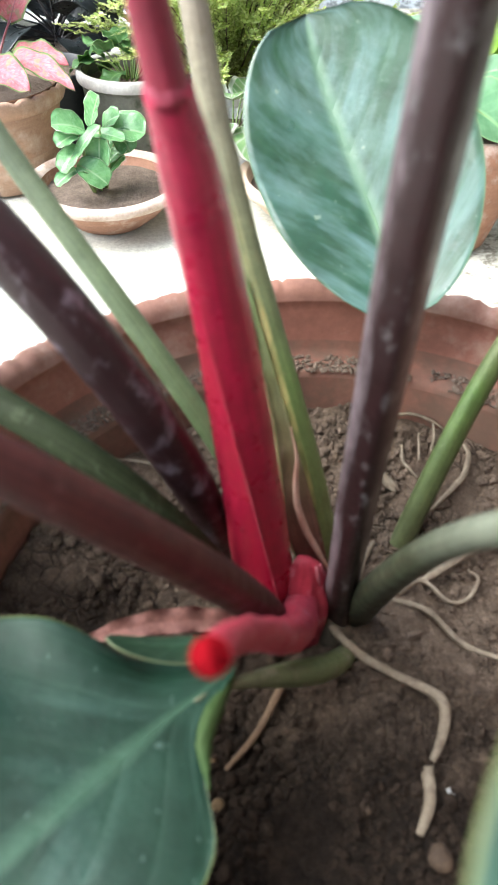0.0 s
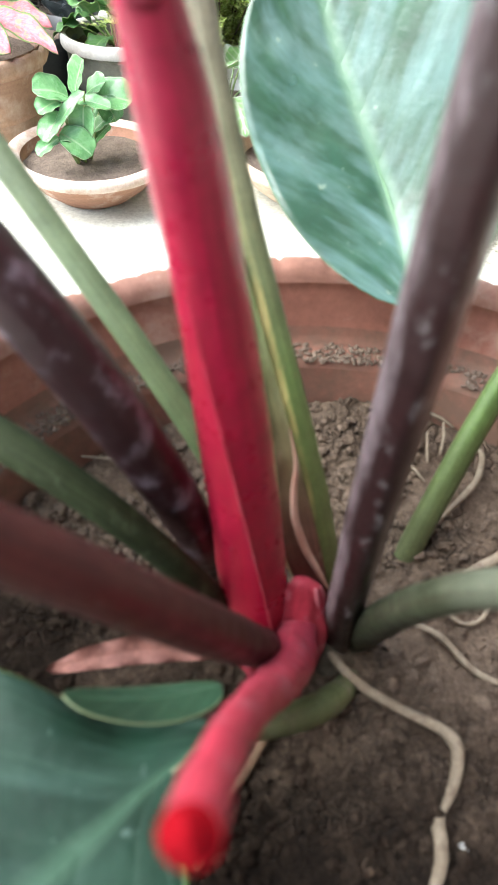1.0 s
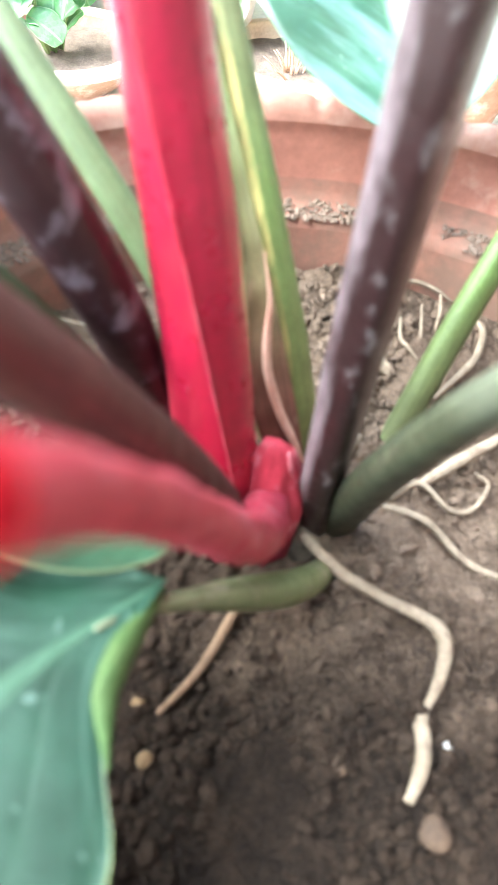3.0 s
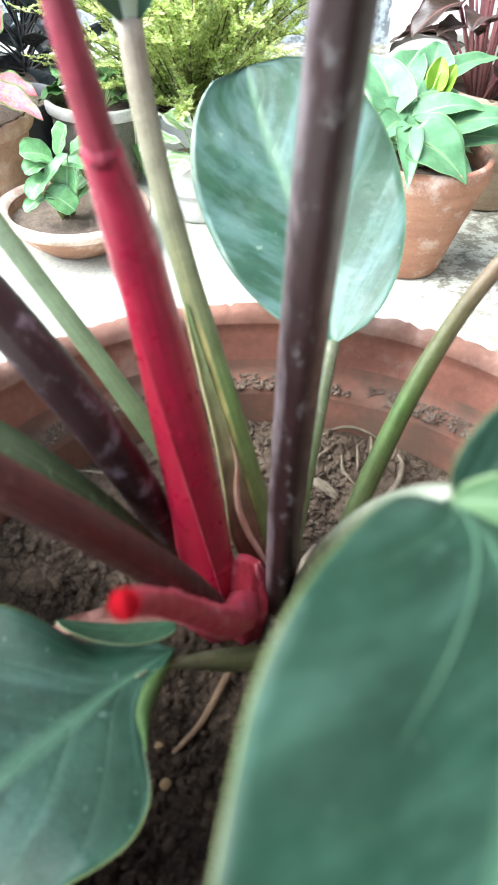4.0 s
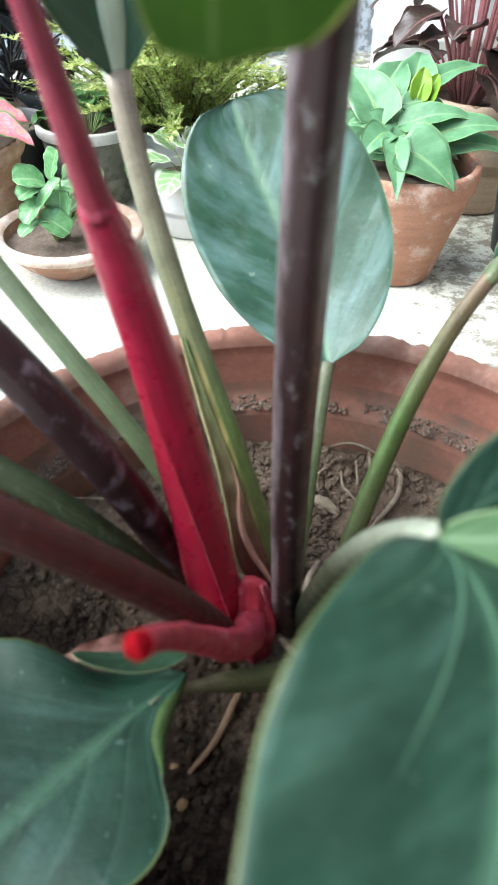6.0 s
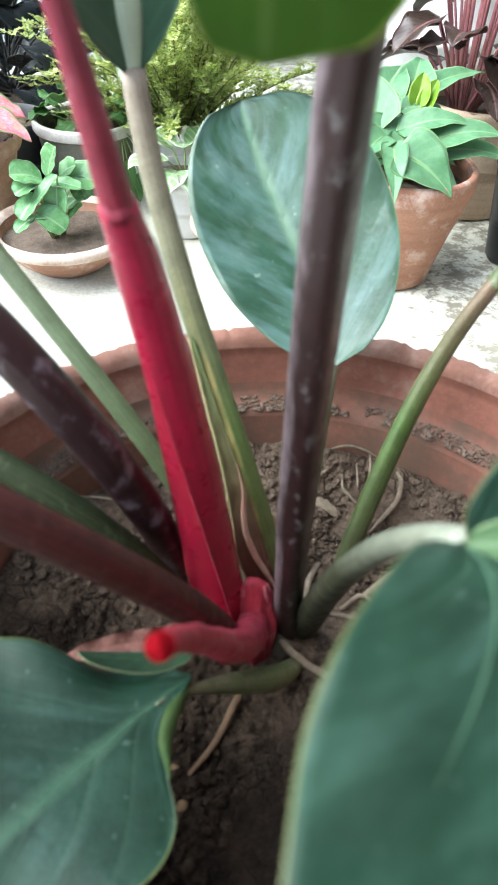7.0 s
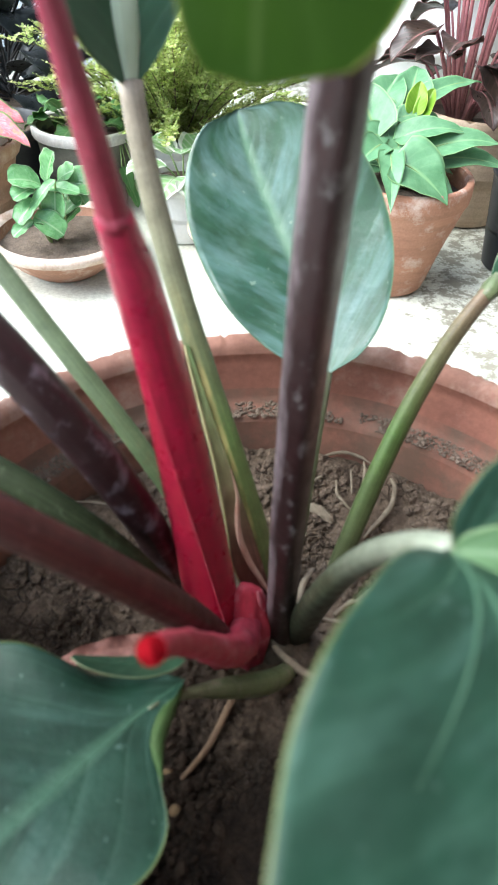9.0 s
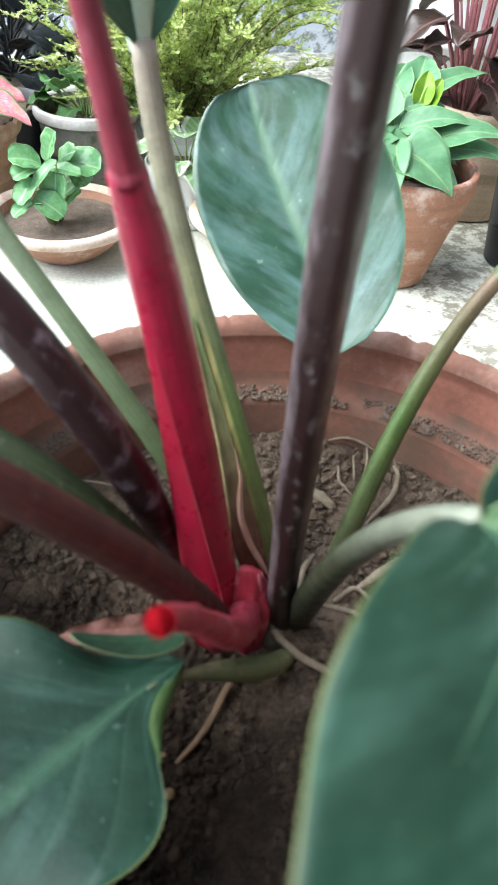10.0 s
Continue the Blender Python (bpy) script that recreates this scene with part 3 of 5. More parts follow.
def big_pot():
    prof = [(0.0, 0.004), (0.105, 0.004), (0.112, 0.010), (0.130, 0.09), (0.150, 0.20), (0.160, 0.262), (0.167, 0.268), (0.178, 0.276), (0.1835, 0.2930),
            (0.1850, 0.3070), (0.1848, 0.3140), (0.1830, 0.3185), (0.1790, 0.3205), (0.1745, 0.3195), (0.1715, 0.3165), (0.1703, 0.3125), (0.1706, 0.3095), (0.1698, 0.3060), (0.1672, 0.2990), (0.1650, 0.2920), (0.1638, 0.2885),
            (0.162, 0.2835), (0.157, 0.2820), (0.153, 0.2808), (0.1515, 0.277), (0.150, 0.265), (0.147, 0.235), (0.14, 0.20), (0.0, 0.19)]
    p = thing("flower_pot", label="large weathered terracotta pot with a chipped thick rim", category="flower pot")
    part("pot_wall", lathe("pot_wall", prof[:6], 160, 0.0025, 0, 4, 3.1), M_TERRA, p)
    part("rim", lathe("rim", prof[5:11], 320, 0.0025, 0, 4, 3.1), M_TERRA, p)
    part("lip", lathe("lip", prof[10:16], 480, 0.0024, 0.0024, 4, 3.1, 0.317), M_TERRALIP, p, "rounded lip painted paler as lit from above, with small nicks and burrs")
    part("rim_inside", lathe("rim_inside", prof[15:20], 320, 0.0025, 0, 4, 3.1), M_TERRA, p)
    part("ledge", lathe("ledge", prof[19:25], 160, 0.0025, 0, 4, 3.1), M_TERRADIRT, p, "ledge stained with dried earth")
    part("pot_inside", lathe("pot_inside", prof[24:], 160, 0.0025, 0, 4, 3.1), M_TERRADIRT, p, "inner wall stained with earth")
    return p


def soil_height(x, y):
    v = Vector((x, y, 0))
    h = 0.007 * noise.noise(v * 14) + 0.0045 * noise.noise(v * 42 + Vector((3, 1, 0))) + 0.0008 * noise.noise(v * 480)
    loose = min(1.0, max(0.30, 0.75 - 5.0 * max(0.0, x) + 3.0 * noise.noise(Vector((x * 20, y * 20, 5)))))   # crumbly here, trodden clay there
    h += loose * (0.0050 * abs(noise.noise(v * 110)) + 0.0036 * abs(noise.noise(v * 230)))
    rise = min(1.0, max(0.0, (math.hypot(x, y) - 0.07) / 0.075)) * min(1.0, max(0.0, (y + 0.02) / 0.09))
    return SOIL_Z + h + 0.027 * rise * rise * (3 - 2 * rise) + 0.006 * math.exp(-((x - 0.0) ** 2 + (y - 0.02) ** 2) / 0.0012)


def soil_bed():
    n, r = 340, 0.1475
    verts, faces, idx = [], [], {}
    for j in range(n + 1):
        for i in range(n + 1):
            a, b = 2 * i / n - 1, 2 * j / n - 1
            x, y = a * math.sqrt(1 - b * b / 2) * r, b * math.sqrt(1 - a * a / 2) * r
            verts.append((x, y, soil_height(x, y)))
    w = n + 1
    faces = [(j * w + i, j * w + i + 1, j * w + w + i + 1, j * w + w + i) for j in range(n) for i in range(n)]
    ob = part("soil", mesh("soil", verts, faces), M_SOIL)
    tagged(ob, "damp brown clay soil with clods inside the pot, shade painted in at the front", "soil", kind="stuff")


def crumbs():
    rnd = random.Random(5)
    ico = pebble("crumb_shape", 1.0, 0.3, 0.8, 1)
    base = [v.co.copy() for v in ico.vertices]
    tris = [tuple(p.vertices) for p in ico.polygons]
    verts, faces = [], []

    def add(x, y, z, r, k):
        o = len(verts)
        q = Euler((rnd.uniform(0, 6), rnd.uniform(0, 6), rnd.uniform(0, 6))).to_matrix()
        jag = [rnd.uniform(0.65, 1.25) for _ in base]
        for b, g in zip(base, jag):
            c = q @ b * g
            verts.append((x + c.x * r, y + c.y * r * k, z + c.z * r * 0.8))
        faces.extend(tuple(o + t for t in f) for f in tris)
    for _ in range(15000):
        a, q = rnd.uniform(0, 2 * math.pi), 0.146 * math.sqrt(rnd.random())
        x, y = q * math.cos(a), q * math.sin(a)
        if noise.noise(Vector((x * 20, y * 20, 5))) < -0.12:
            continue
        r = 0.0005 + 0.0030 * rnd.random() ** 4
        add(x, y, soil_height(x, y) + r * 0.1, r, rnd.uniform(0.7, 1.2))
    for _ in range(300):   # bigger clods on the dried earth at the back
        x, y = rnd.uniform(-0.13, 0.13), rnd.uniform(0.02, 0.14)
        if math.hypot(x, y) < 0.144 and noise.noise(Vector((x * 24, y * 24, 9))) > -0.05:
            r = 0.0018 + 0.0026 * rnd.random() ** 3
            add(x, y, soil_height(x, y) + r * 0.15, r, rnd.uniform(0.7, 1.2))
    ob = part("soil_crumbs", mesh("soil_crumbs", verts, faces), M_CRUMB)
    ob.data.polygons.foreach_set("use_smooth", [False] * len(ob.data.polygons))
    tagged(ob, "small damp crumbs and clods of earth, shade painted in at the front", "soil", kind="stuff")
    verts.clear()
    faces.clear()
    for _ in range(17000):   # earth left on the ledge inside the rim
        a = rnd.uniform(0, 2 * math.pi)
        q = rnd.uniform(0.1515, 0.1632)
        if noise.noise(Vector((math.cos(a) * 5, math.sin(a) * 5, 2))) + 0.6 * noise.noise(Vector((q * math.cos(a) * 90, q * math.sin(a) * 90, 7))) < -0.30:
            continue
        r = 0.0003 + 0.0013 * rnd.random() ** 4
        add(q * math.cos(a), q * math.sin(a), 0.2812 + (q - 0.1530) * 0.22 + r * 0.4, r, 1)
    ob = part("ledge_crumbs", mesh("ledge_crumbs", verts, faces), M_CRUMB2)
    ob.data.polygons.foreach_set("use_smooth", [False] * len(ob.data.polygons))
    tagged(ob, "dry crumbs of earth left on the ledge inside the rim", "soil", kind="stuff")
    bpy.data.meshes.remove(ico)


big_pot()
soil_bed()
crumbs()


def loose_stone(r, x, y, material, label, seed, squash=0.7):
    ob = part("pebble", pebble("pebble", r, seed, squash), material)
    ob.location = (x, y, soil_height(x, y) + r * 0.12)
    tagged(ob, label, "pebble")


loose_stone(0.0022, 0.034, -0.047, M_WHITESTONE, "tiny white pebble on dark soil", 1.0)
loose_stone(0.0048, 0.0215, -0.0685, M_STONE, "rounded brown pebble half sunk in soil", 2.0, 0.55)
loose_stone(0.0034, 0.0000, -0.0480, M_STONE, "reddish-brown pebble pressed into dark soil", 6.0, 0.5)
loose_stone(0.0026, -0.0542, -0.0403, M_CLOD, "small tan clod lying on dark soil", 4.0, 0.8)
loose_stone(0.0024, -0.0556, -0.0238, M_CLOD, "small tan clod beside a root on soil", 5.0, 0.6)

# ---- the philodendron ----
plant = thing("philodendron", (0, 0.02, SOIL_Z), "philodendron with a red new sheath, dark petioles and glossy leaves", "potted plant")


def on_plant(name, me, material, label="", parent=None):
    """World-placed meshes under the plant's empty."""
    ob = part(name, me, material, parent or plant, label)
    if parent is None:
        ob.matrix_parent_inverse = Matrix.Translation((0, -0.02, -SOIL_Z))
    return ob


def petiole(ctrl, radii, material, label, groove=0.0, flat=0.9, n=30, bumpy=0.03, name="petiole", segs=20, **kw):
    return on_plant(name, tube(name, bezier(ctrl, n), radii, segs, flat, groove, bumpy, **kw), material, label)


# stout crown from which all rise
on_plant("crown", tube("crown", spline([(0.004, 0.024, 0.222), (0.003, 0.023, 0.234), (0.002, 0.023, 0.243), (0.001, 0.024, 0.250)]), [0.0125, 0.0115, 0.0090, 0.0040], 24, 1, 0, 0.30, 150), M_CROWN, "short knobbly grey-brown fibrous crown")
# red new sheath, jointed, thinner above the joint, with a sharp fold along its front
petiole([(-0.0242, 0.0294, 0.2369), (-0.0403, 0.0350, 0.3935), (-0.0567, 0.0148, 0.4640)], [0.0121, 0.0118, 0.0108, 0.0098, 0.0086, 0.0077, 0.0070, 0.0050], M_RED, "bright red glossy new leaf sheath", 0, 0.92, 60, name="red_sheath", segs=48, crease=(0.45, -1.15, 0.17, 0.72))
fold_line = []
red_line = bezier([(-0.0242, 0.0294, 0.2369), (-0.0403, 0.0350, 0.3935), (-0.0567, 0.0148, 0.4640)], 60)
for k in range(1, 41):
    u = k / 59
    t = (red_line[k + 1] - red_line[k - 1]).normalized()
    f = Vector((0, -1, 0.2))
    f = (f - t * f.dot(t)).normalized()
    ang = 0.45 - 1.60 * u
    r = lerp_list([0.0121, 0.0118, 0.0108, 0.0098, 0.0086, 0.0077, 0.0070, 0.0050], u) * (1 + 0.17 * max(0.0, min(1.0, (0.72 - u) * 6)))
    fold_line.append(red_line[k] + (f * math.cos(ang) * 0.92 + t.cross(f) * math.sin(ang)) * (r + 0.0003))
on_plant("fold", tube("fold", fold_line, [0.0003, 0.0004, 0.0003, 0.0002, 0.0001], 6, 1, 0, 0.4, 300), M_FOLD, "thin fold along the red sheath, its pink highlight painted in")
petiole([(-0.0560, 0.0153, 0.4605), (-0.0620, 0.0115, 0.4950), (-0.0705, 0.005, 0.535), (-0.076, -0.006, 0.575)], [0.0045, 0.0037, 0.0028, 0.0024, 0.0022], M_REDTIP, "slender pinkish-red stem above the joint", 0, 1, 24, name="sheath_tip")
on_plant("joint", tube("joint", [Vector((-0.0567, 0.0148, 0.4640)) + Vector((-0.247, -0.10, 0.96)) * d for d in (-0.0026, -0.0012, 0.0, 0.0010, 0.0020)], [0.0049, 0.0050, 0.0048, 0.0045, 0.0042], 18, 0.95, 0, 0.08, 200), M_REDTIP, "ring at the joint of the sheath")
petiole([(0.0060, 0.0275, 0.2265), (-0.0060, 0.0090, 0.3857), (-0.0060, -0.0030, 0.4970), (-0.0067, -0.0060, 0.5645)], [0.0066, 0.0070, 0.0072, 0.0072, 0.0066], M_DARK, "dark brown stalk with greyish bloom and sky sheen painted on one side", 0, 1.0, 48, segs=40, square=3.2)
yellow_ctrl = [(0.004, 0.0451, 0.2385), (-0.0013, 0.0435, 0.3152), (-0.041, 0.0939, 0.4005), (-0.0458, 0.1097, 0.4719)]
petiole(yellow_ctrl, [0.0068, 0.0064, 0.0056, 0.0050, 0.0046, 0.0044], M_YELLOWP, "green stalk yellowing and scarred along one side", 0, 0.9, 40)
petiole([(-0.0394, 0.0662, 0.2375), (-0.0485, 0.016, 0.3438), (-0.0791, 0.008, 0.4275), (-0.1494, 0.0663, 0.4657)], [0.0066, 0.0074, 0.0079, 0.0080, 0.0078], M_PURPLE, "dark purple stalk with pale scuffs", 0.05, 0.95, 36)
petiole([(-0.0175, 0.0552, 0.2464), (-0.0372, 0.0360, 0.3564), (-0.1074, 0.1119, 0.3936), (-0.1370, 0.1453, 0.4591)], [0.0044, 0.0043, 0.0042, 0.0041, 0.0041], M_GREENP, "smooth pale green stalk", 0.08, 0.9, 36)
petiole([(-0.0323, 0.0355, 0.2452), (-0.0660, 0.0011, 0.3674), (-0.0948, 0.0252, 0.3671), (-0.1775, 0.0773, 0.3830)], [0.0044, 0.0048, 0.0052, 0.0056, 0.0056], M_DKGREENP, "dark green leaning stalk", 0.05, 0.9, 36)
petiole([(-0.0249, 0.0327, 0.2389), (-0.0285, -0.0120, 0.3049), (-0.0546, -0.0549, 0.4097), (-0.1423, -0.0240, 0.4417)], [0.0068, 0.0066, 0.0064, 0.0062, 0.0060], M_MAROON, "thick maroon leaning stalk", 0.05, 0.9, 36)
petiole([(0.0398, 0.0607, 0.2118), (0.066, 0.0829, 0.3075), (0.0938, 0.1085, 0.3459), (0.1264, 0.1225, 0.3732)], [0.0060, 0.0056, 0.0052, 0.0047, 0.0042], M_TANP, "green stalk turning tan towards its leaf", 0.08, 0.9, 36)
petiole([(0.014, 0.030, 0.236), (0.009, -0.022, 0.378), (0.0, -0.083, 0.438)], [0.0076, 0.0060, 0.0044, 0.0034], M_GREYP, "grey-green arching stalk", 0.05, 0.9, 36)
petiole([(0.018, 0.060, 0.232), (0.027, 0.080, 0.28), (0.045, 0.121, 0.331)], [0.0044, 0.0040, 0.0036], M_LOWP, "dull olive-green stalk rising behind the others", 0.05, 0.9, 24)
petiole([(0.008, 0.013, 0.238), (-0.008, -0.010, 0.254), (-0.040, -0.026, 0.309), (-0.060, -0.043, 0.3235)], [0.0044, 0.0058, 0.0056, 0.0042, 0.0020, 0.0006], M_LOWP, "low grey-green stalk", 0.05, 0.9, 26)

# snapped pink sheath stub that juts forward, hollow at its end
stub_line = bezier([(-0.0125, 0.029, 0.264), (-0.0185, -0.0065, 0.262), (-0.0440, -0.0360, 0.3580), (-0.0577, -0.0810, 0.4164)], 34)
stub = on_plant("stub", tube("stub", stub_line, [0.0070, 0.0082, 0.0070, 0.0052, 0.0038, 0.0031], 22, 0.9, 0, 0.17, 110, caps=False, crease=(0.9, -0.6, 0.10, 1.0)), M_PINK, "snapped pink-red sheath stub with a hollow end")
end_dir = (stub_line[-1] - stub_line[-2]).normalized()
on_plant("cut_end", tube("cut_end", [stub_line[-1] + end_dir * d for d in (0.0002, 0.0004, -0.001, -0.005, -0.009)], [0.0031, 0.0027, 0.0022, 0.0017, 0.0004], 18, caps=False), M_CUT, "vivid red hollow cut end")

on_plant("nub", tube("nub", spline([(-0.0275, 0.0100, 0.2570), (-0.0315, 0.0085, 0.2655), (-0.0335, 0.0078, 0.2705), (-0.0340, 0.0080, 0.2730)]), [0.0040, 0.0036, 0.0026, 0.0010], 14, 1, 0, 0.2, 150), M_PINK, "small pink nub beside the stub")


def torn_collar():
    """A crumpled cuff round the foot of the stub, folded shut over its top and peaked in front."""
    segs, levels = 48, 16
    foot, apex = Vector((-0.0100, 0.0240, 0.2330)), Vector((-0.0140, 0.0262, 0.2868))
    outer, uvs = [], []
    for j in range(segs):
        deg = 360 * j / segs - 180
        a = radians(deg)
        d = Vector((math.cos(a), math.sin(a), 0))
        for i in range(levels + 1):
            v = i / levels
            r = lerp_list([0.0076, 0.0092, 0.0100, 0.0100, 0.0092, 0.0078, 0.0060, 0.0034], v)
            r *= 1 - 0.13 * v * math.exp(-((deg + 62) / 16) ** 2) - 0.10 * v * math.exp(-((deg + 118) / 10) ** 2)
            r *= 1 + 0.20 * noise.noise(Vector((d.x * 1.6, d.y * 1.6, v * 2.6))) + 0.12 * abs(noise.noise(Vector((d.x * 4, d.y * 4, v * 4))))
            c = foot.lerp(apex, v) + Vector((0.0026 * v * v, 0, 0))
            x = d.x * r * (1 + 0.30 * v)
            outer.append(c + Vector((x, d.y * r * (1 - 0.30 * v), -0.55 * v * v * v * x)))   # the top slopes down from its peak
            uvs.append((j / segs, v))
    k = levels + 1
    faces = [tuple(j * k for j in reversed(range(segs))), tuple(j * k + levels for j in range(segs))]
    for j in range(segs):
        a, b = j * k, ((j + 1) % segs) * k
        faces += [(a + i, b + i, b + i + 1, a + i + 1) for i in range(levels)]
    collar = on_plant("sheath_collar", mesh("sheath_collar", outer, faces, uvs), M_PINK, "crumpled pink torn collar with a peaked top")
    for deg, low, r in ((-50, 12, 0.0011), (-5, 10, 0.0008)):   # paler ridges of the folds, running down from the top
        j = int((deg + 180) / 360 * segs)
        ridge = [outer[j * k + i] for i in range(levels, low, -1)]
        part("fold_ridge", tube("fold_ridge", ridge, [r * 0.6, r, r * 0.8, r * 0.2], 8, 1, 0, 0.3, 200), M_FOLD2, collar, "paler torn ridge")


torn_collar()
# wing of the yellow stalk's sheath, green above, withered brown and red below, with a pale edge and a curled lip
def sheath_wing():
    line = bezier(yellow_ctrl, 60)[3:37]
    n, across = len(line), 8
    left, rows_, uvs = [], [], []
    for i, c in enumerate(line):
        u = i / (n - 1)
        w = lerp_list([0.0050, 0.0120, 0.0145, 0.0125, 0.0105, 0.0085, 0.0072, 0.0058, 0.0045], u)
        a = c + Vector((-w, -0.0060 + 0.0015 * u, 0.0))
        b = c + Vector((0.0040 * (1 - u) ** 2 - 0.0028, -0.0070 + 0.0015 * u, 0.0))
        left.append(a)
        for j in range(across + 1):
            f = j / across
            q = a.lerp(b, f) + Vector((0, 0.0006 * math.sin(math.pi * f), 0))
            rows_.append(q + Vector((0, 0.0010 * noise.noise(q * 140), 0)))
            uvs.append((f * 0.5, u ** 0.7))
    k = across + 1
    N = len(rows_)
    verts = rows_ + [q + Vector((0, 0.0009, 0)) for q in rows_]
    faces = []
    for i in range(n - 1):
        for j in range(across):
            o = i * k + j
            faces += [(o, o + 1, o + k + 1, o + k), (N + o, N + o + k, N + o + k + 1, N + o + 1)]
        for j in (0, across):
            o = i * k + j
            faces.append((o, o + k, N + o + k, N + o))
    wing = on_plant("sheath_wing", mesh("sheath_wing", verts, faces, uvs + uvs), M_WING, "withered brown and green sheath wing")
    part("wing_edge", tube("wing_edge", left[3:], [0.0003, 0.0005, 0.0007, 0.0008, 0.0005], 8, 1, 0, 0.2, 150), M_TANEDGE, wing, "pale torn edge")


sheath_wing()
on_plant("dry_lip", tube("dry_lip", spline([(0.0020, 0.0390, 0.2610), (-0.0030, 0.0400, 0.2720), (-0.0090, 0.0425, 0.2850), (-0.0132, 0.0450, 0.2985), (-0.0142, 0.0480, 0.3100), (-0.0140, 0.0505, 0.3200), (-0.0165, 0.0540, 0.3330)]), [0.0006, 0.0013, 0.0015, 0.0014, 0.0012, 0.0007, 0.0002], 10, 0.6, 0, 0.15, 150), M_LIP, "pale curled lip of the torn sheath")


def leaf(ctrl, side, wl, wr, label, material=M_LEAF, rib=0.0009, rib_mat=M_MID, name="leaf_blade", **kw):
    ob = on_plant(name, blade(name, ctrl, side, wl, wr, **kw), material, label)
    line = bezier(ctrl, 24)[:22]
    t = (Vector(ctrl[-1]) - Vector(ctrl[0])).normalized()
    s = Vector(side)
    nor = (s - t * s.dot(t)).normalized().cross(t)
    part("midrib", tube("midrib", [p - nor * rib * 0.35 for p in line], [rib * 0.55, rib, rib * 0.85, rib * 0.6, rib * 0.25] if rib > 0.004 else [rib, rib * 0.7, rib * 0.25], 12 if rib > 0.004 else 8), rib_mat, ob)
    return ob


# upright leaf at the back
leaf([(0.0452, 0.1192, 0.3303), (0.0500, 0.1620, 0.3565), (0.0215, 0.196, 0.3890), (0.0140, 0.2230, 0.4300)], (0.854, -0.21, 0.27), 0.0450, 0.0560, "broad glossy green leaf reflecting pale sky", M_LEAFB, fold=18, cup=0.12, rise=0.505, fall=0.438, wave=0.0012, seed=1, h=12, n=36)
# leaf low at the west, spreading towards the camera; its margin is drawn in and rolled near the stalk
WEST, WEST_SIDE, WEST_W = [(-0.047, -0.031, 0.317), (-0.075, -0.055, 0.332), (-0.115, -0.085, 0.330), (-0.165, -0.120, 0.315)], (0.62, -0.78, -0.1), 0.036
WEST_SHAPE = [0.0, 0.06, 0.11, 0.18, 0.29, 0.53, 0.82, 0.95, 1.0, 0.98, 0.92, 0.86, 0.79, 0.72, 0.64, 0.56, 0.47, 0.37, 0.27, 0.15, 0.0]
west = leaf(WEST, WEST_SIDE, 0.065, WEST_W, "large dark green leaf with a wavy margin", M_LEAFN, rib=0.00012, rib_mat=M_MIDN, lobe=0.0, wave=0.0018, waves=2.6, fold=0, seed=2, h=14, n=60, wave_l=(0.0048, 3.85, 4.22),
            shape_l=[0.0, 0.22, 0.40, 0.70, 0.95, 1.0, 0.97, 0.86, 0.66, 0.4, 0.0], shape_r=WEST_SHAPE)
rolled = []
for k, p in enumerate(bezier(WEST, 60)[1:16]):
    t = (bezier(WEST, 60)[k + 2] - bezier(WEST, 60)[k]).normalized()
    s = Vector(WEST_SIDE)
    s = (s - t * s.dot(t)).normalized()
    rolled.append(p + s * (WEST_W * lerp_list(WEST_SHAPE, (k + 1) / 59) + 0.0004) - Vector((0, 0, 0.0008)))
part("rolled_margin", tube("rolled_margin", rolled, [0.0007, 0.0022, 0.0034, 0.0028, 0.0003], 12, 0.75, 0, 0.1, 150), M_ROLL, west, "rolled olive-green margin")
# leaf at the east, under the lens
EAST, EAST_SIDE = [(-0.0035, -0.085, 0.4401), (-0.0011, -0.1157, 0.4608), (-0.0122, -0.1392, 0.4355), (-0.0506, -0.1704, 0.4434)], (0.902, -0.284, -0.278)
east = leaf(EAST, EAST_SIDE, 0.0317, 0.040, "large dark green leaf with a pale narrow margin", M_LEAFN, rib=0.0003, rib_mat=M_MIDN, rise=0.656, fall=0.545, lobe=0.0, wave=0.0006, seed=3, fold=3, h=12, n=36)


def side_vein(line, side, w, rise, fall, fold, seed, v1, u1, r, parent):
    """A raised pale side vein lying on a blade, from the stalk out to v1 along it and u1 across it."""
    peak = (rise / (rise + fall)) ** rise * (fall / (rise + fall)) ** fall
    n = len(line)
    pts = []
    for k in range(2, int(v1 * (n - 1)) + 1):
        p, t = line[k], (line[min(k + 1, n - 1)] - line[k - 1]).normalized()
        s = Vector(side)
        s = (s - t * s.dot(t)).normalized()
        nor, v = s.cross(t), k / (n - 1)
        half = w * v ** rise * (1 - v) ** fall / peak
        u = u1 * (v / v1) ** 0.95
        q = p + s * (u * half * math.cos(radians(fold))) + nor * (abs(u) * half * math.sin(radians(fold)))
        pts.append(q + nor * (0.0012 * noise.noise(q * 30 + Vector((seed, 0, 0))) - 0.0004))
    part("side_vein", tube("side_vein", pts, [r, r * 0.8, r * 0.5, r * 0.15], 8, 0.5, facing=(0, -0.5, 1)), M_MIDN, parent)


side_vein(bezier(EAST, 60), EAST_SIDE, 0.0317, 0.656, 0.545, 3, 3, 0.58, -0.46, 0.0004, east)
side_vein(bezier(EAST, 60), EAST_SIDE, 0.0317, 0.656, 0.545, 3, 3, 0.28, -0.72, 0.00025, east)
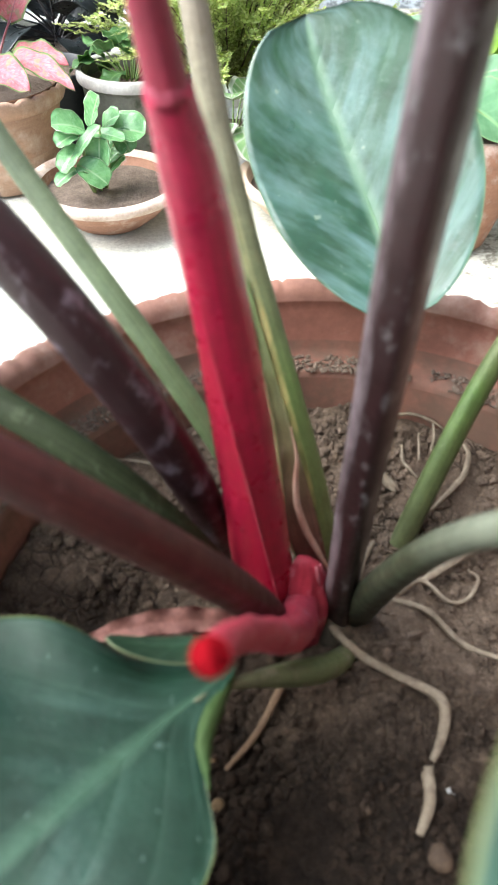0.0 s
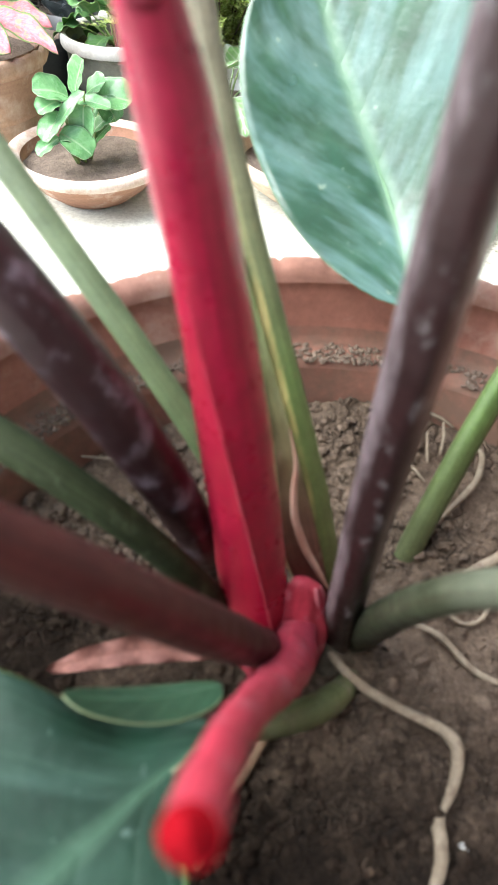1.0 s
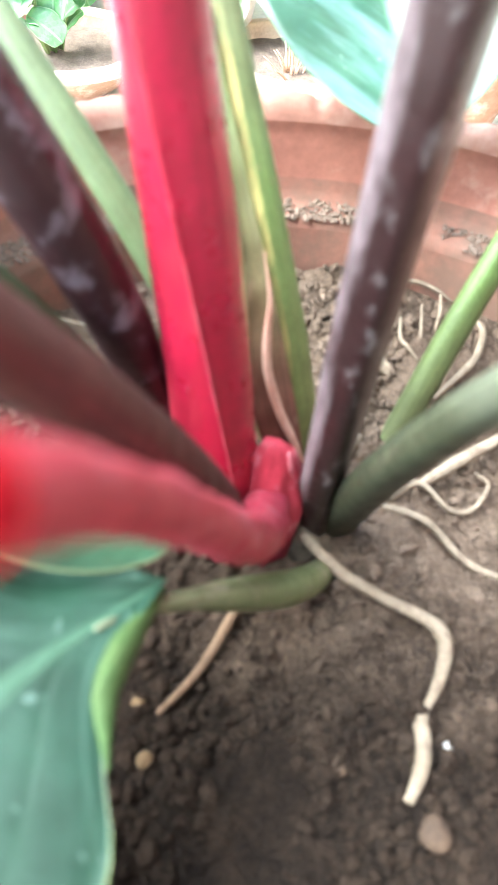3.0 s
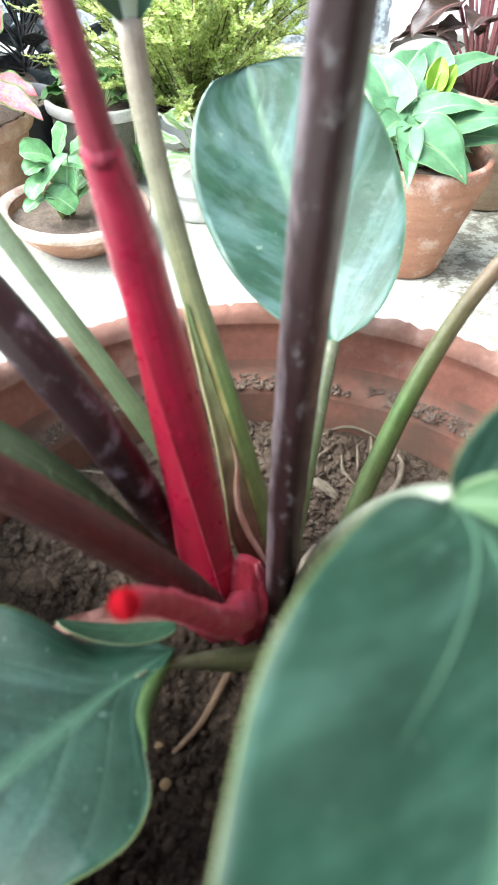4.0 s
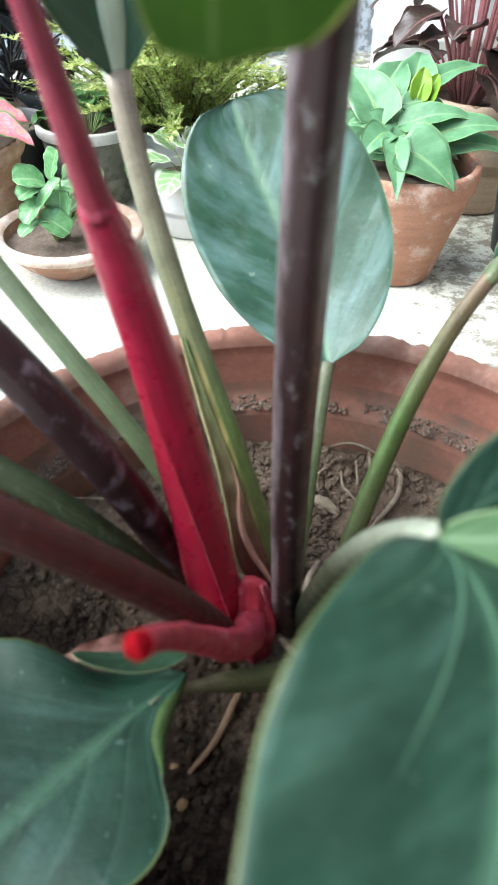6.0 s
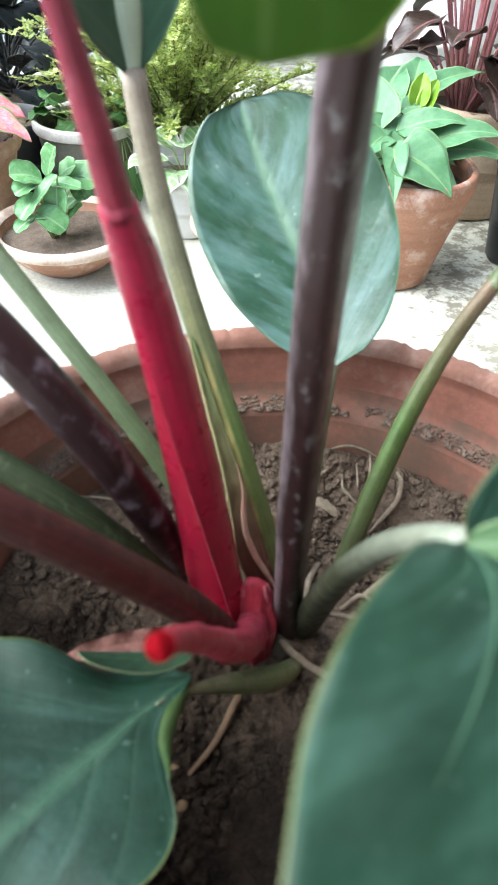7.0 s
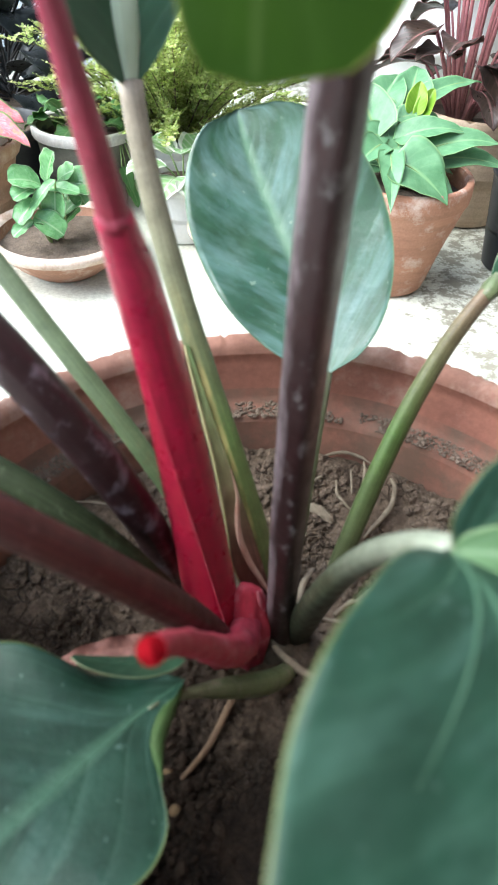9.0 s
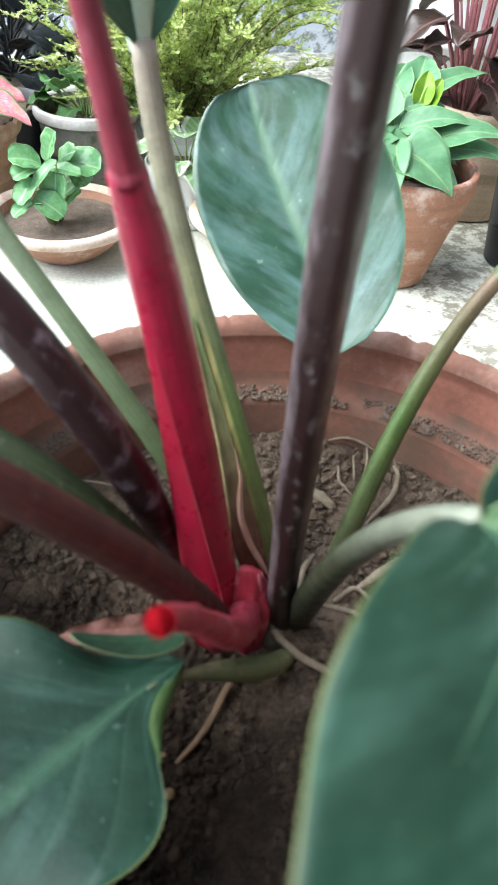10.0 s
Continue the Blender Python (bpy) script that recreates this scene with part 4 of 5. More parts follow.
# leaf of the dark stalk, above the lens, only its blunt drooping end in sight
leaf([(-0.0067, -0.0065, 0.562), (-0.016, -0.014, 0.580), (-0.0345, -0.034, 0.546), (-0.0380, -0.0630, 0.5130)], (0.982, -0.187, 0.038), 0.0138, 0.0255, "dark green blunt leaf seen from below", M_LEAFTOP, rib=0.0005, rib_mat=M_MIDN, lobe=0.05, seed=4, fold=2, n=60, h=12, rise=0.40, fall=0.29)
# leaf of the yellowing stalk
leaf([(-0.0455, 0.1095, 0.4690), (-0.0475, 0.110, 0.50), (-0.050, 0.118, 0.54), (-0.056, 0.135, 0.60)], (1.0, 0.3, 0.0), 0.042, 0.030, "upright green leaf with a broad pale midrib", M_LEAF, rib=0.0078, rib_mat=M_MIDP, rise=0.9, fall=0.6, fold=30, seed=5)
# leaf of the tan stalk, with a pale knob at its foot
on_plant("knob", tube("knob", spline([(0.1219, 0.1200, 0.3697), (0.1269, 0.1230, 0.3737), (0.1309, 0.1265, 0.3782)]), [0.0040, 0.0052, 0.0030], 12, 1, 0, 0.15, 150), M_LOWP, "greenish knob below the leaf")
leaf([(0.1279, 0.1235, 0.3735), (0.1400, 0.1310, 0.3870), (0.158, 0.146, 0.410), (0.182, 0.166, 0.45)], (1.0, -0.3, 0.2), 0.009, 0.024, "green leaf at the end of the tan stalk", M_LEAF, rise=0.5, fall=0.6, fold=20, seed=6)
# base lobes of the east leaf, one dark and upturned, one pale
on_plant("leaf_lobe", blade("leaf_lobe", [(-0.0025, -0.0845, 0.4415), (0.008, -0.0815, 0.4465), (0.028, -0.0760, 0.4530), (0.055, -0.072, 0.457)], (0.1, -0.68, -0.73), 0.010, 0.008, 0.55, 0.5, 0, 0.1, 0, 0.0008, 2, 20, 7), M_LEAFN, "upturned dark green base lobe")
on_plant("pale_lobe", blade("pale_lobe", [(-0.0025, -0.085, 0.441), (0.008, -0.0905, 0.4455), (0.024, -0.096, 0.446), (0.045, -0.102, 0.440)], (0.1, -0.7, -0.7), 0.006, 0.009, 0.5, 0.6, 0, 0.1, 0, 0.0005, 2, 20, 7), M_EAR, "pale green folded base lobe")
# leaves that the leaning stalks carry out of view, added to shade the pot
leaf([(-0.1494, 0.0663, 0.4657), (-0.168, 0.05, 0.52), (-0.20, 0.03, 0.55), (-0.25, 0.0, 0.53)], (0.3, 1.0, 0.1), 0.055, 0.055, "dark glossy leaf on the purple stalk", M_LEAF, rise=0.4, fall=0.6, lobe=0.1, seed=8, fold=8)
leaf([(-0.1370, 0.1453, 0.4591), (-0.18, 0.13, 0.49), (-0.22, 0.14, 0.49), (-0.28, 0.15, 0.46)], (-0.1, 1.0, 0.1), 0.05, 0.05, "glossy leaf on the pale green stalk", M_LEAF, rise=0.4, fall=0.6, lobe=0.1, seed=9, fold=8)
leaf([(-0.1423, -0.0240, 0.4417), (-0.16, -0.04, 0.48), (-0.19, -0.07, 0.50), (-0.24, -0.11, 0.48)], (0.4, -1.0, 0.1), 0.05, 0.05, "dark glossy leaf on the maroon stalk", M_LEAF, rise=0.4, fall=0.6, lobe=0.1, seed=10, fold=8)
leaf([(-0.1775, 0.0773, 0.3830), (-0.22, 0.10, 0.40), (-0.25, 0.10, 0.40), (-0.30, 0.10, 0.37)], (0.0, 1.0, 0.1), 0.045, 0.045, "glossy leaf on the dark green stalk", M_LEAF, rise=0.4, fall=0.6, lobe=0.1, seed=11, fold=8)
# pieces of leaf lying low behind the west leaf
leaf([(-0.0462, -0.020, 0.3150), (-0.058, -0.0225, 0.3180), (-0.071, -0.0262, 0.3245), (-0.0835, -0.0280, 0.3355)], (0.15, -0.87, 0.47), 0.0050, 0.0090, "small back lobe of the wavy leaf", M_LEAFS, rib=0.0003, rib_mat=M_MIDN, rise=0.45, fall=0.5, seed=7, fold=4, name="small_leaf")
on_plant("dry_leaf", blade("dry_leaf", [(-0.034, 0.021, 0.252), (-0.055, 0.0195, 0.266), (-0.078, 0.0185, 0.268), (-0.101, 0.0160, 0.262)], (0.1, 1, 0.5), 0.005, 0.006, 0.4, 0.5, 24, 0, 0, 0.0022, 5, 40, 7, 0.0006), M_DRYPINK, "withered reddish-brown leaf strip")


def root(pts, radii, label="pale wiry root on the soil", material=M_ROOT):
    return on_plant("root", tube("root", spline(pts, 7), [q * 0.82 for q in radii], 10, 1, 0, 0.15, 260), material, label)


def sl(x, y, up=0.0015):
    return (x, y, soil_height(x, y) + up)


root([(0.000, 0.020, 0.2470), (0.003, 0.0116, 0.2500), (0.0105, 0.0048, 0.2460), (0.0192, -0.0012, 0.2440), (0.0289, -0.0068, 0.2420), (0.0370, -0.0113, 0.2400), (0.0400, -0.0170, 0.2390), (0.0380, -0.0242, 0.2372), (0.0345, -0.0300, 0.2355), (0.0288, -0.0366, 0.2335)], [0.0020, 0.0024, 0.0026, 0.0024, 0.0026, 0.0031, 0.0029, 0.0024, 0.0016], "thick pale root bending across the soil")
root([(0.0282, -0.0370, 0.2340), (0.0262, -0.0405, 0.2355), (0.0251, -0.0456, 0.2360), (0.0222, -0.0530, 0.2362), (0.0168, -0.0600, 0.2345)], [0.0024, 0.0028, 0.0027, 0.0026, 0.0020], "thick pale root end resting on soil")
root([(0.0395, -0.0175, 0.2395), (0.0425, -0.0180, 0.2390), (0.0440, -0.0178, 0.2380)], [0.0008, 0.0005, 0.0002], "short rootlet on the bend of a root")
root([sl(0.029, 0.036), sl(0.047, 0.027, 0.003), sl(0.062, 0.011, 0.002), sl(0.085, -0.004)], [0.0014, 0.0018, 0.0017, 0.0012])
root([sl(0.036, 0.036), sl(0.049, 0.042, 0.006), sl(0.060, 0.033, 0.004), sl(0.070, 0.034, 0.003), sl(0.077, 0.041, 0.004), sl(0.074, 0.047, 0.005)], [0.0014, 0.0015, 0.0012, 0.0013, 0.0012, 0.0008])
root([sl(0.050, 0.043, 0.003), sl(0.066, 0.050, 0.008), sl(0.088, 0.056, 0.010)], [0.0022, 0.0030, 0.0024], "greenish thick root lifting off the soil")
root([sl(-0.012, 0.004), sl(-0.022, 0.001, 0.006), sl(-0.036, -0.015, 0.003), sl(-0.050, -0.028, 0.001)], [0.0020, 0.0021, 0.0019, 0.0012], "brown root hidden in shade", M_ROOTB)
# thin looped roots on the dry earth at the back
root([sl(0.050, 0.1295, 0.001), sl(0.058, 0.132, 0.003), sl(0.067, 0.131, 0.005), sl(0.076, 0.127, 0.004), sl(0.083, 0.122, 0.001)], [0.0007, 0.0011, 0.0012, 0.0011, 0.0007])
root([sl(0.0675, 0.118, 0.005), sl(0.0665, 0.112, 0.003), sl(0.0655, 0.106, 0.001)], [0.0007, 0.0010, 0.0007])
root([sl(0.0770, 0.123, 0.005), sl(0.0755, 0.116, 0.004), sl(0.0730, 0.110, 0.001)], [0.0008, 0.0011, 0.0007])
root([sl(0.0571, 0.1125, 0.003), sl(0.0565, 0.106, 0.003), sl(0.059, 0.101, 0.003), sl(0.0625, 0.0972, 0.001)], [0.0007, 0.0011, 0.0010, 0.0006])
root([sl(0.0535, 0.1175, 0.001), sl(0.0488, 0.117, 0.003), sl(0.0440, 0.1145, 0.003), sl(0.0431, 0.110, 0.001)], [0.0006, 0.0009, 0.0009, 0.0006])
root([sl(0.089, 0.108, 0.002), sl(0.0885, 0.100, 0.005), sl(0.0834, 0.0909, 0.005), sl(0.0728, 0.0832, 0.003), sl(0.0645, 0.0777, 0.001)], [0.0011, 0.0017, 0.0019, 0.0016, 0.0010])
on_plant("dry_flake", blade("dry_flake", [sl(0.0375, 0.1010, 0.002), sl(0.043, 0.097, 0.005), sl(0.050, 0.0905, 0.002)], (0.5, 0.6, 0.4), 0.003, 0.004, 0.5, 0.6, 15, 0, 0, 0.0006, 3, 12, 3, 0.0005), M_ROOT, "dry papery flake on the soil")
root([sl(0.018, 0.042, 0.004), sl(0.024, 0.055, 0.006), sl(0.034, 0.069, 0.002)], [0.0012, 0.0022, 0.0014])
root([sl(-0.096, 0.118, 0.002), sl(-0.075, 0.112, 0.004), sl(-0.050, 0.105, 0.002)], [0.0006, 0.0008, 0.0006])

# ---- the pots behind ----
def pot(at, label, profile, material, soil_r, soil_z, category="flower pot", group="pots behind", wob=0.01, chip=0.0, top=None, rim=None, seed=0.0, soil=True, rim_from=0, lip_mat=None):
    p = thing("flower_pot", at, label, category, group)
    k = rim_from or len(profile) // 3
    part("pot_body", lathe("pot_body", profile[:k + 1], 72, wob, 0, 8, seed), material, p)
    part("lip", lathe("lip", profile[k:k + 6], 72, wob, chip, 8, seed, top), lip_mat or material, p)
    part("inside", lathe("inside", profile[k + 5:], 72, wob, 0, 8, seed), material, p)
    if rim:
        part("rim", lathe("rim", rim[0], 72, wob, chip, 8, seed), rim[1], p)
    if soil:
        s = part("soil", disc_soil("soil", soil_r, 0.004, 12, 36, seed), M_SOIL2)
        s.location = (at[0], at[1], at[2] + soil_z)
        tagged(s, "brown potting soil", "soil", kind="stuff")
    return p


def tapered(rb, rt, h, lip=0.008, lip_h=0.03, wall=0.009):
    """Profile of a flower pot with a thick lip."""
    return [(0, 0.002), (rb * 0.94, 0.002), (rb, 0.006), (rb + (rt - lip - rb) * 0.5, h * 0.45), (rt - lip, h - lip_h), (rt - lip * 0.3, h - lip_h + 0.004), (rt, h - lip_h * 0.6), (rt, h - 0.004),
            (rt - 0.003, h), (rt - wall, h - 0.001), (rt - wall - 0.003, h - 0.006), (rt - wall - 0.006, h - lip_h), (rb + (rt - rb) * 0.4, h * 0.4), (0, h * 0.35)]


# shallow bowl with a small rosette of fleshy leaves
BOWL = (-0.131, 0.915, 0)
bowl_prof = [(0, 0.002), (0.058, 0.002), (0.062, 0.005), (0.082, 0.021), (0.099, 0.040), (0.107, 0.050), (0.1155, 0.052), (0.1195, 0.057), (0.119, 0.063), (0.114, 0.066), (0.104, 0.065), (0.099, 0.060), (0.096, 0.045), (0.07, 0.03), (0, 0.03)]
pot(BOWL, "shallow terracotta bowl with a pale rim", bowl_prof, M_TERRA4, 0.097, 0.046, seed=1, lip_mat=M_TERRARIM, rim_from=6)
# bowl with dry cut stalks
BOWL2 = (0.185, 0.900, 0)
pot(BOWL2, "shallow cream clay bowl holding cut dry stalks", [(r * 1.0, z * 1.0) for r, z in bowl_prof], M_CREAM, 0.097, 0.046, seed=2)
# tall pots
pot((-0.315, 1.09, 0), "tall old terracotta pot with a lumpy rolled rim", tapered(0.095, 0.125, 0.155, 0.010, 0.03), M_TERRA2, 0.107, 0.135, wob=0.02, chip=0.006, top=0.14, seed=3)
pot((-0.085, 1.19, 0), "grey cement pot with a whitewashed rim", tapered(0.070, 0.092, 0.140, 0.006, 0.022), M_CEMENT, 0.078, 0.120, seed=4, rim=([(0.0925, 0.124), (0.0938, 0.127), (0.0940, 0.139), (0.0925, 0.1425), (0.086, 0.1425), (0.083, 0.137)], M_LIME))
pot((0.376, 0.812, 0), "orange terracotta pot with white mineral bloom", tapered(0.064, 0.106, 0.178, 0.004, 0.036), M_TERRA3, 0.09, 0.150, seed=5)
pot((0.615, 1.06, 0), "wide cream clay pot with a worn rim", tapered(0.080, 0.125, 0.200, 0.008, 0.03), M_CREAM, 0.108, 0.170, chip=0.004, top=0.19, seed=6)
pot((0.620, 0.830, 0), "black plastic nursery pot", tapered(0.055, 0.075, 0.165, 0.003, 0.014, 0.003), M_BLACK, 0.068, 0.13, seed=7)
pot((0.075, 1.02, 0), "white plastic pot under variegated leaves", tapered(0.052, 0.070, 0.105, 0.004, 0.018, 0.004), M_WHITEPOT, 0.062, 0.09, seed=8)
pot((0.09, 1.24, 0), "white plastic pot holding a bushy fine-leaved shrub", tapered(0.070, 0.095, 0.115, 0.004, 0.02, 0.004), M_WHITEPOT, 0.088, 0.092, seed=9)
pot((-0.235, 1.25, 0), "dark grey plastic pot", tapered(0.065, 0.085, 0.13, 0.004, 0.02, 0.004), M_GREYPLASTIC, 0.075, 0.11, seed=10)
pot((-0.23, 1.47, 0), "dark grey plastic pot under dark foliage", tapered(0.08, 0.11, 0.12, 0.004, 0.02, 0.004), M_GREYPLASTIC, 0.10, 0.1, seed=11)
drum_prof = [(0, 0.002), (0.135, 0.002), (0.14, 0.01), (0.142, 0.09), (0.146, 0.094), (0.146, 0.102), (0.142, 0.106), (0.145, 0.20), (0.150, 0.204), (0.150, 0.214), (0.146, 0.218), (0.150, 0.32), (0.158, 0.325), (0.158, 0.345), (0.150, 0.348), (0.146, 0.34), (0.14, 0.02), (0, 0.015)]
pot((0.71, 1.52, 0), "white plastic drum with raised hoops", drum_prof, M_WHITEPOT, 0.13, 0.30, "drum", seed=12, wob=0.0)

M_PEP = leaf_mat("fleshy rosette leaf", (0.21, 0.43, 0.18), (0.09, 0.25, 0.09), (0.32, 0.50, 0.26), (0.42, 0.56, 0.34), 0.22, 7, 0.15, 0.6, 0.18, 60, edge_at=0.95)
M_HEART = leaf_mat("heart leaf", (0.155, 0.33, 0.165), (0.085, 0.22, 0.10), (0.24, 0.43, 0.20), (0.26, 0.44, 0.20), 0.36, 8, 0.13, 0.7, 0.2, 50)
M_LIMEG = leaf_mat("young lime leaf", (0.26, 0.46, 0.04), (0.18, 0.38, 0.03), (0.36, 0.5, 0.1), (0.4, 0.5, 0.1), 0.34, 8, 0.3, 0.7, 0.25, 50)
M_PINKLEAF = leaf_mat("pink caladium leaf", (0.60, 0.17, 0.20), (0.40, 0.07, 0.10), (0.66, 0.22, 0.26), (0.16, 0.24, 0.08), 0.5, 5, 0.07, 0.7, 0.25, 150, edge_at=0.84, patch=((0.64, 0.40, 0.36), 4.5, 0.52), rib_amt=0.5, fleck=((0.20, 0.26, 0.11), 70, 0.55))
M_VARIEG = leaf_mat("variegated leaf", (0.34, 0.52, 0.24), (0.20, 0.42, 0.16), (0.70, 0.74, 0.62), (0.74, 0.78, 0.68), 0.4, 5, 0.7, 0.7, 0.2, 60, edge_at=0.72)
M_BLACKLEAF = leaf_mat("blackish leaf", (0.022, 0.030, 0.032), (0.012, 0.016, 0.018), (0.04, 0.05, 0.05), (0.03, 0.035, 0.035), 0.28, 8, 0.3, 0.7, 0.05, 60)
M_BRONZE = leaf_mat("bronze leaf", (0.050, 0.034, 0.024), (0.028, 0.020, 0.017), (0.16, 0.09, 0.08), (0.14, 0.05, 0.05), 0.3, 9, 0.3, 0.7, 0.08, 60)


def fine_leaf_mat():
    m, nt, b = mat("fine shrub leaf", 0.45, spec=0.4)
    each = nt.nodes.new("ShaderNodeNewGeometry").outputs["Random Per Island"]
    col = ramp(nt, each, [(0.0, (0.24, 0.35, 0.11)), (0.40, (0.48, 0.58, 0.24)), (0.8, (0.72, 0.75, 0.40)), (1.0, (0.80, 0.80, 0.50))])
    col = mixc(nt, ramp(nt, noise_tex(nt, 22, 3, 0.6), [(0.40, (0, 0, 0)), (0.70, (0.45, 0.45, 0.45))]), col, (0.28, 0.40, 0.12))
    nt.links.new(col, b.inputs["Base Color"])
    tr = nt.nodes.new("ShaderNodeBsdfTranslucent")
    nt.links.new(mixc(nt, 0.5, col, (0.55, 0.66, 0.10)), tr.inputs[0])
    mx = nt.nodes.new("ShaderNodeMixShader")
    mx.inputs[0].default_value = 0.52
    nt.links.new(b.outputs[0], mx.inputs[1])
    nt.links.new(tr.outputs[0], mx.inputs[2])
    nt.links.new(mx.outputs[0], nt.nodes["Material Output"].inputs[0])
    return m


M_FINE = fine_leaf_mat()
M_GREENLEAF = leaf_mat("mid green leaf", (0.10, 0.24, 0.07), (0.06, 0.16, 0.05), (0.2, 0.34, 0.14), (0.2, 0.3, 0.1), 0.4, 7, 0.3, 0.7, 0.2, 60)
M_PINKSTEM = stem_mat("pink stem", (0.33, 0.17, 0.15), (0.40, 0.13, 0.16), None, 0.45)
M_LGREENSTEM = stem_mat("light green stem", (0.20, 0.30, 0.10), (0.30, 0.42, 0.16), None, 0.4)
M_BLACKSTEM = stem_mat("blackish stem", (0.020, 0.018, 0.018), (0.016, 0.018, 0.019), None, 0.5)
M_BARK = stem_mat("brown twig", (0.10, 0.07, 0.05), (0.16, 0.13, 0.07), None, 0.7)
M_STRAW = surface_mat("dry straw stalk", [(0.3, (0.42, 0.28, 0.18)), (0.7, (0.66, 0.50, 0.38))], 90, 0.8)


def plant_at(at, label, category="potted plant"):
    return thing("potted_plant", at, label, category, "plants behind")


def stalked_leaf(p, foot, tip_base, aim, length, w, material, stem_mat_, r=0.0022, side=None, fold=10, sag=0.3, rise=0.4, fall=0.7, lobe=0.0, wave=0.001, seed=0, name="leaf", label=""):
    """A stalk from foot to tip_base and a blade that runs on towards aim (a direction). Places are relative to the plant."""
    a, b, d = Vector(foot), Vector(tip_base), Vector(aim).normalized()
    midp = (a + b) / 2 + Vector((0, 0, (b - a).length * 0.12))
    st = part("stalk", tube("stalk", bezier([a, midp, b], 12), [r * 1.2, r, r * 0.8], 8), stem_mat_, p)
    s = Vector(side) if side else d.cross(Vector((0, 0, 1)))
    ctrl = [b, b + d * length * 0.35 + Vector((0, 0, length * 0.08)), b + d * length * 0.7, b + d * length + Vector((0, 0, -length * sag))]
    lf = part(name, blade(name, ctrl, s, w, w, rise, fall, fold, 0.05, lobe, wave, 2.5, 16, 5, 0.0008, seed), material, p, label)
    part("midrib", tube("midrib", [q for q in bezier(ctrl, 12)[:11]], [r * 0.5, r * 0.3, r * 0.12], 6), stem_mat_, lf)
    return lf


def rosette():
    p = plant_at((BOWL[0] - 0.028, BOWL[1] + 0.0, 0.048), "small rosette plant with fleshy pale green leaves")
    spec = [((0.016, 0.015, 0.087), (0.03, 0.003, 0.134), 0.017), ((0.002, 0.0, 0.088), (-0.034, -0.012, 0.103), 0.021), ((-0.006, -0.015, 0.086), (-0.031, -0.027, 0.08), 0.015),
            ((0.026, -0.02, 0.097), (-0.006, -0.032, 0.068), 0.009), ((0.045, 0.015, 0.081), (0.088, 0.003, 0.084), 0.025), ((0.027, -0.015, 0.079), (0.023, -0.027, 0.048), 0.018),
            ((0.018, -0.01, 0.085), (0.059, -0.022, 0.085), 0.010), ((-0.004, -0.035, 0.050), (0.03, -0.047, 0.033), 0.019), ((-0.012, -0.03, 0.042), (-0.038, -0.042, 0.03), 0.011),
            ((-0.004, -0.025, 0.07), (-0.029, -0.037, 0.049), 0.016), ((0.033, 0.02, 0.085), (0.056, 0.008, 0.105), 0.015), ((0.053, 0.01, 0.08), (0.067, -0.002, 0.06), 0.016)]
    for i, (base, tip, w) in enumerate(spec):
        b, t = Vector(base), Vector(tip)
        aimed_leaf(p, (0.012 + base[0] * 0.3, base[1] * 0.3, 0), b - (t - b) * 0.12, t + (t - b) * 0.10, w * 1.12, M_PEP, M_LGREENSTEM, 0.0015, fold=16, sag=0.08, rise=0.42, fall=0.34, wave=0.0012, seed=i)
    rnd = random.Random(3)
    for i in range(5):   # inner leaves
        a = rnd.uniform(0, 2 * math.pi)
        b = Vector((0.018 + 0.014 * math.cos(a), 0.014 * math.sin(a) - 0.004, rnd.uniform(0.02, 0.06)))
        t = b + Vector((math.cos(a), math.sin(a), rnd.uniform(0.2, 1.0))) * rnd.uniform(0.028, 0.040)
        aimed_leaf(p, (0.014, 0, 0), b, t, rnd.uniform(0.009, 0.013), M_PEP, M_LGREENSTEM, 0.0015, fold=16, sag=0.08, rise=0.42, fall=0.34, wave=0.001, seed=i + 20)


def aimed_leaf(p, foot, base, tip, w, material, stem, r=0.002, up=(-0.2, -0.45, 0.85), **kw):
    """A stalked leaf given by where its blade begins and ends; up is the way its face looks."""
    d = Vector(tip) - Vector(base)
    return stalked_leaf(p, foot, base, d, d.length, w, material, stem, r, side=d.normalized().cross(Vector(up)), **kw)


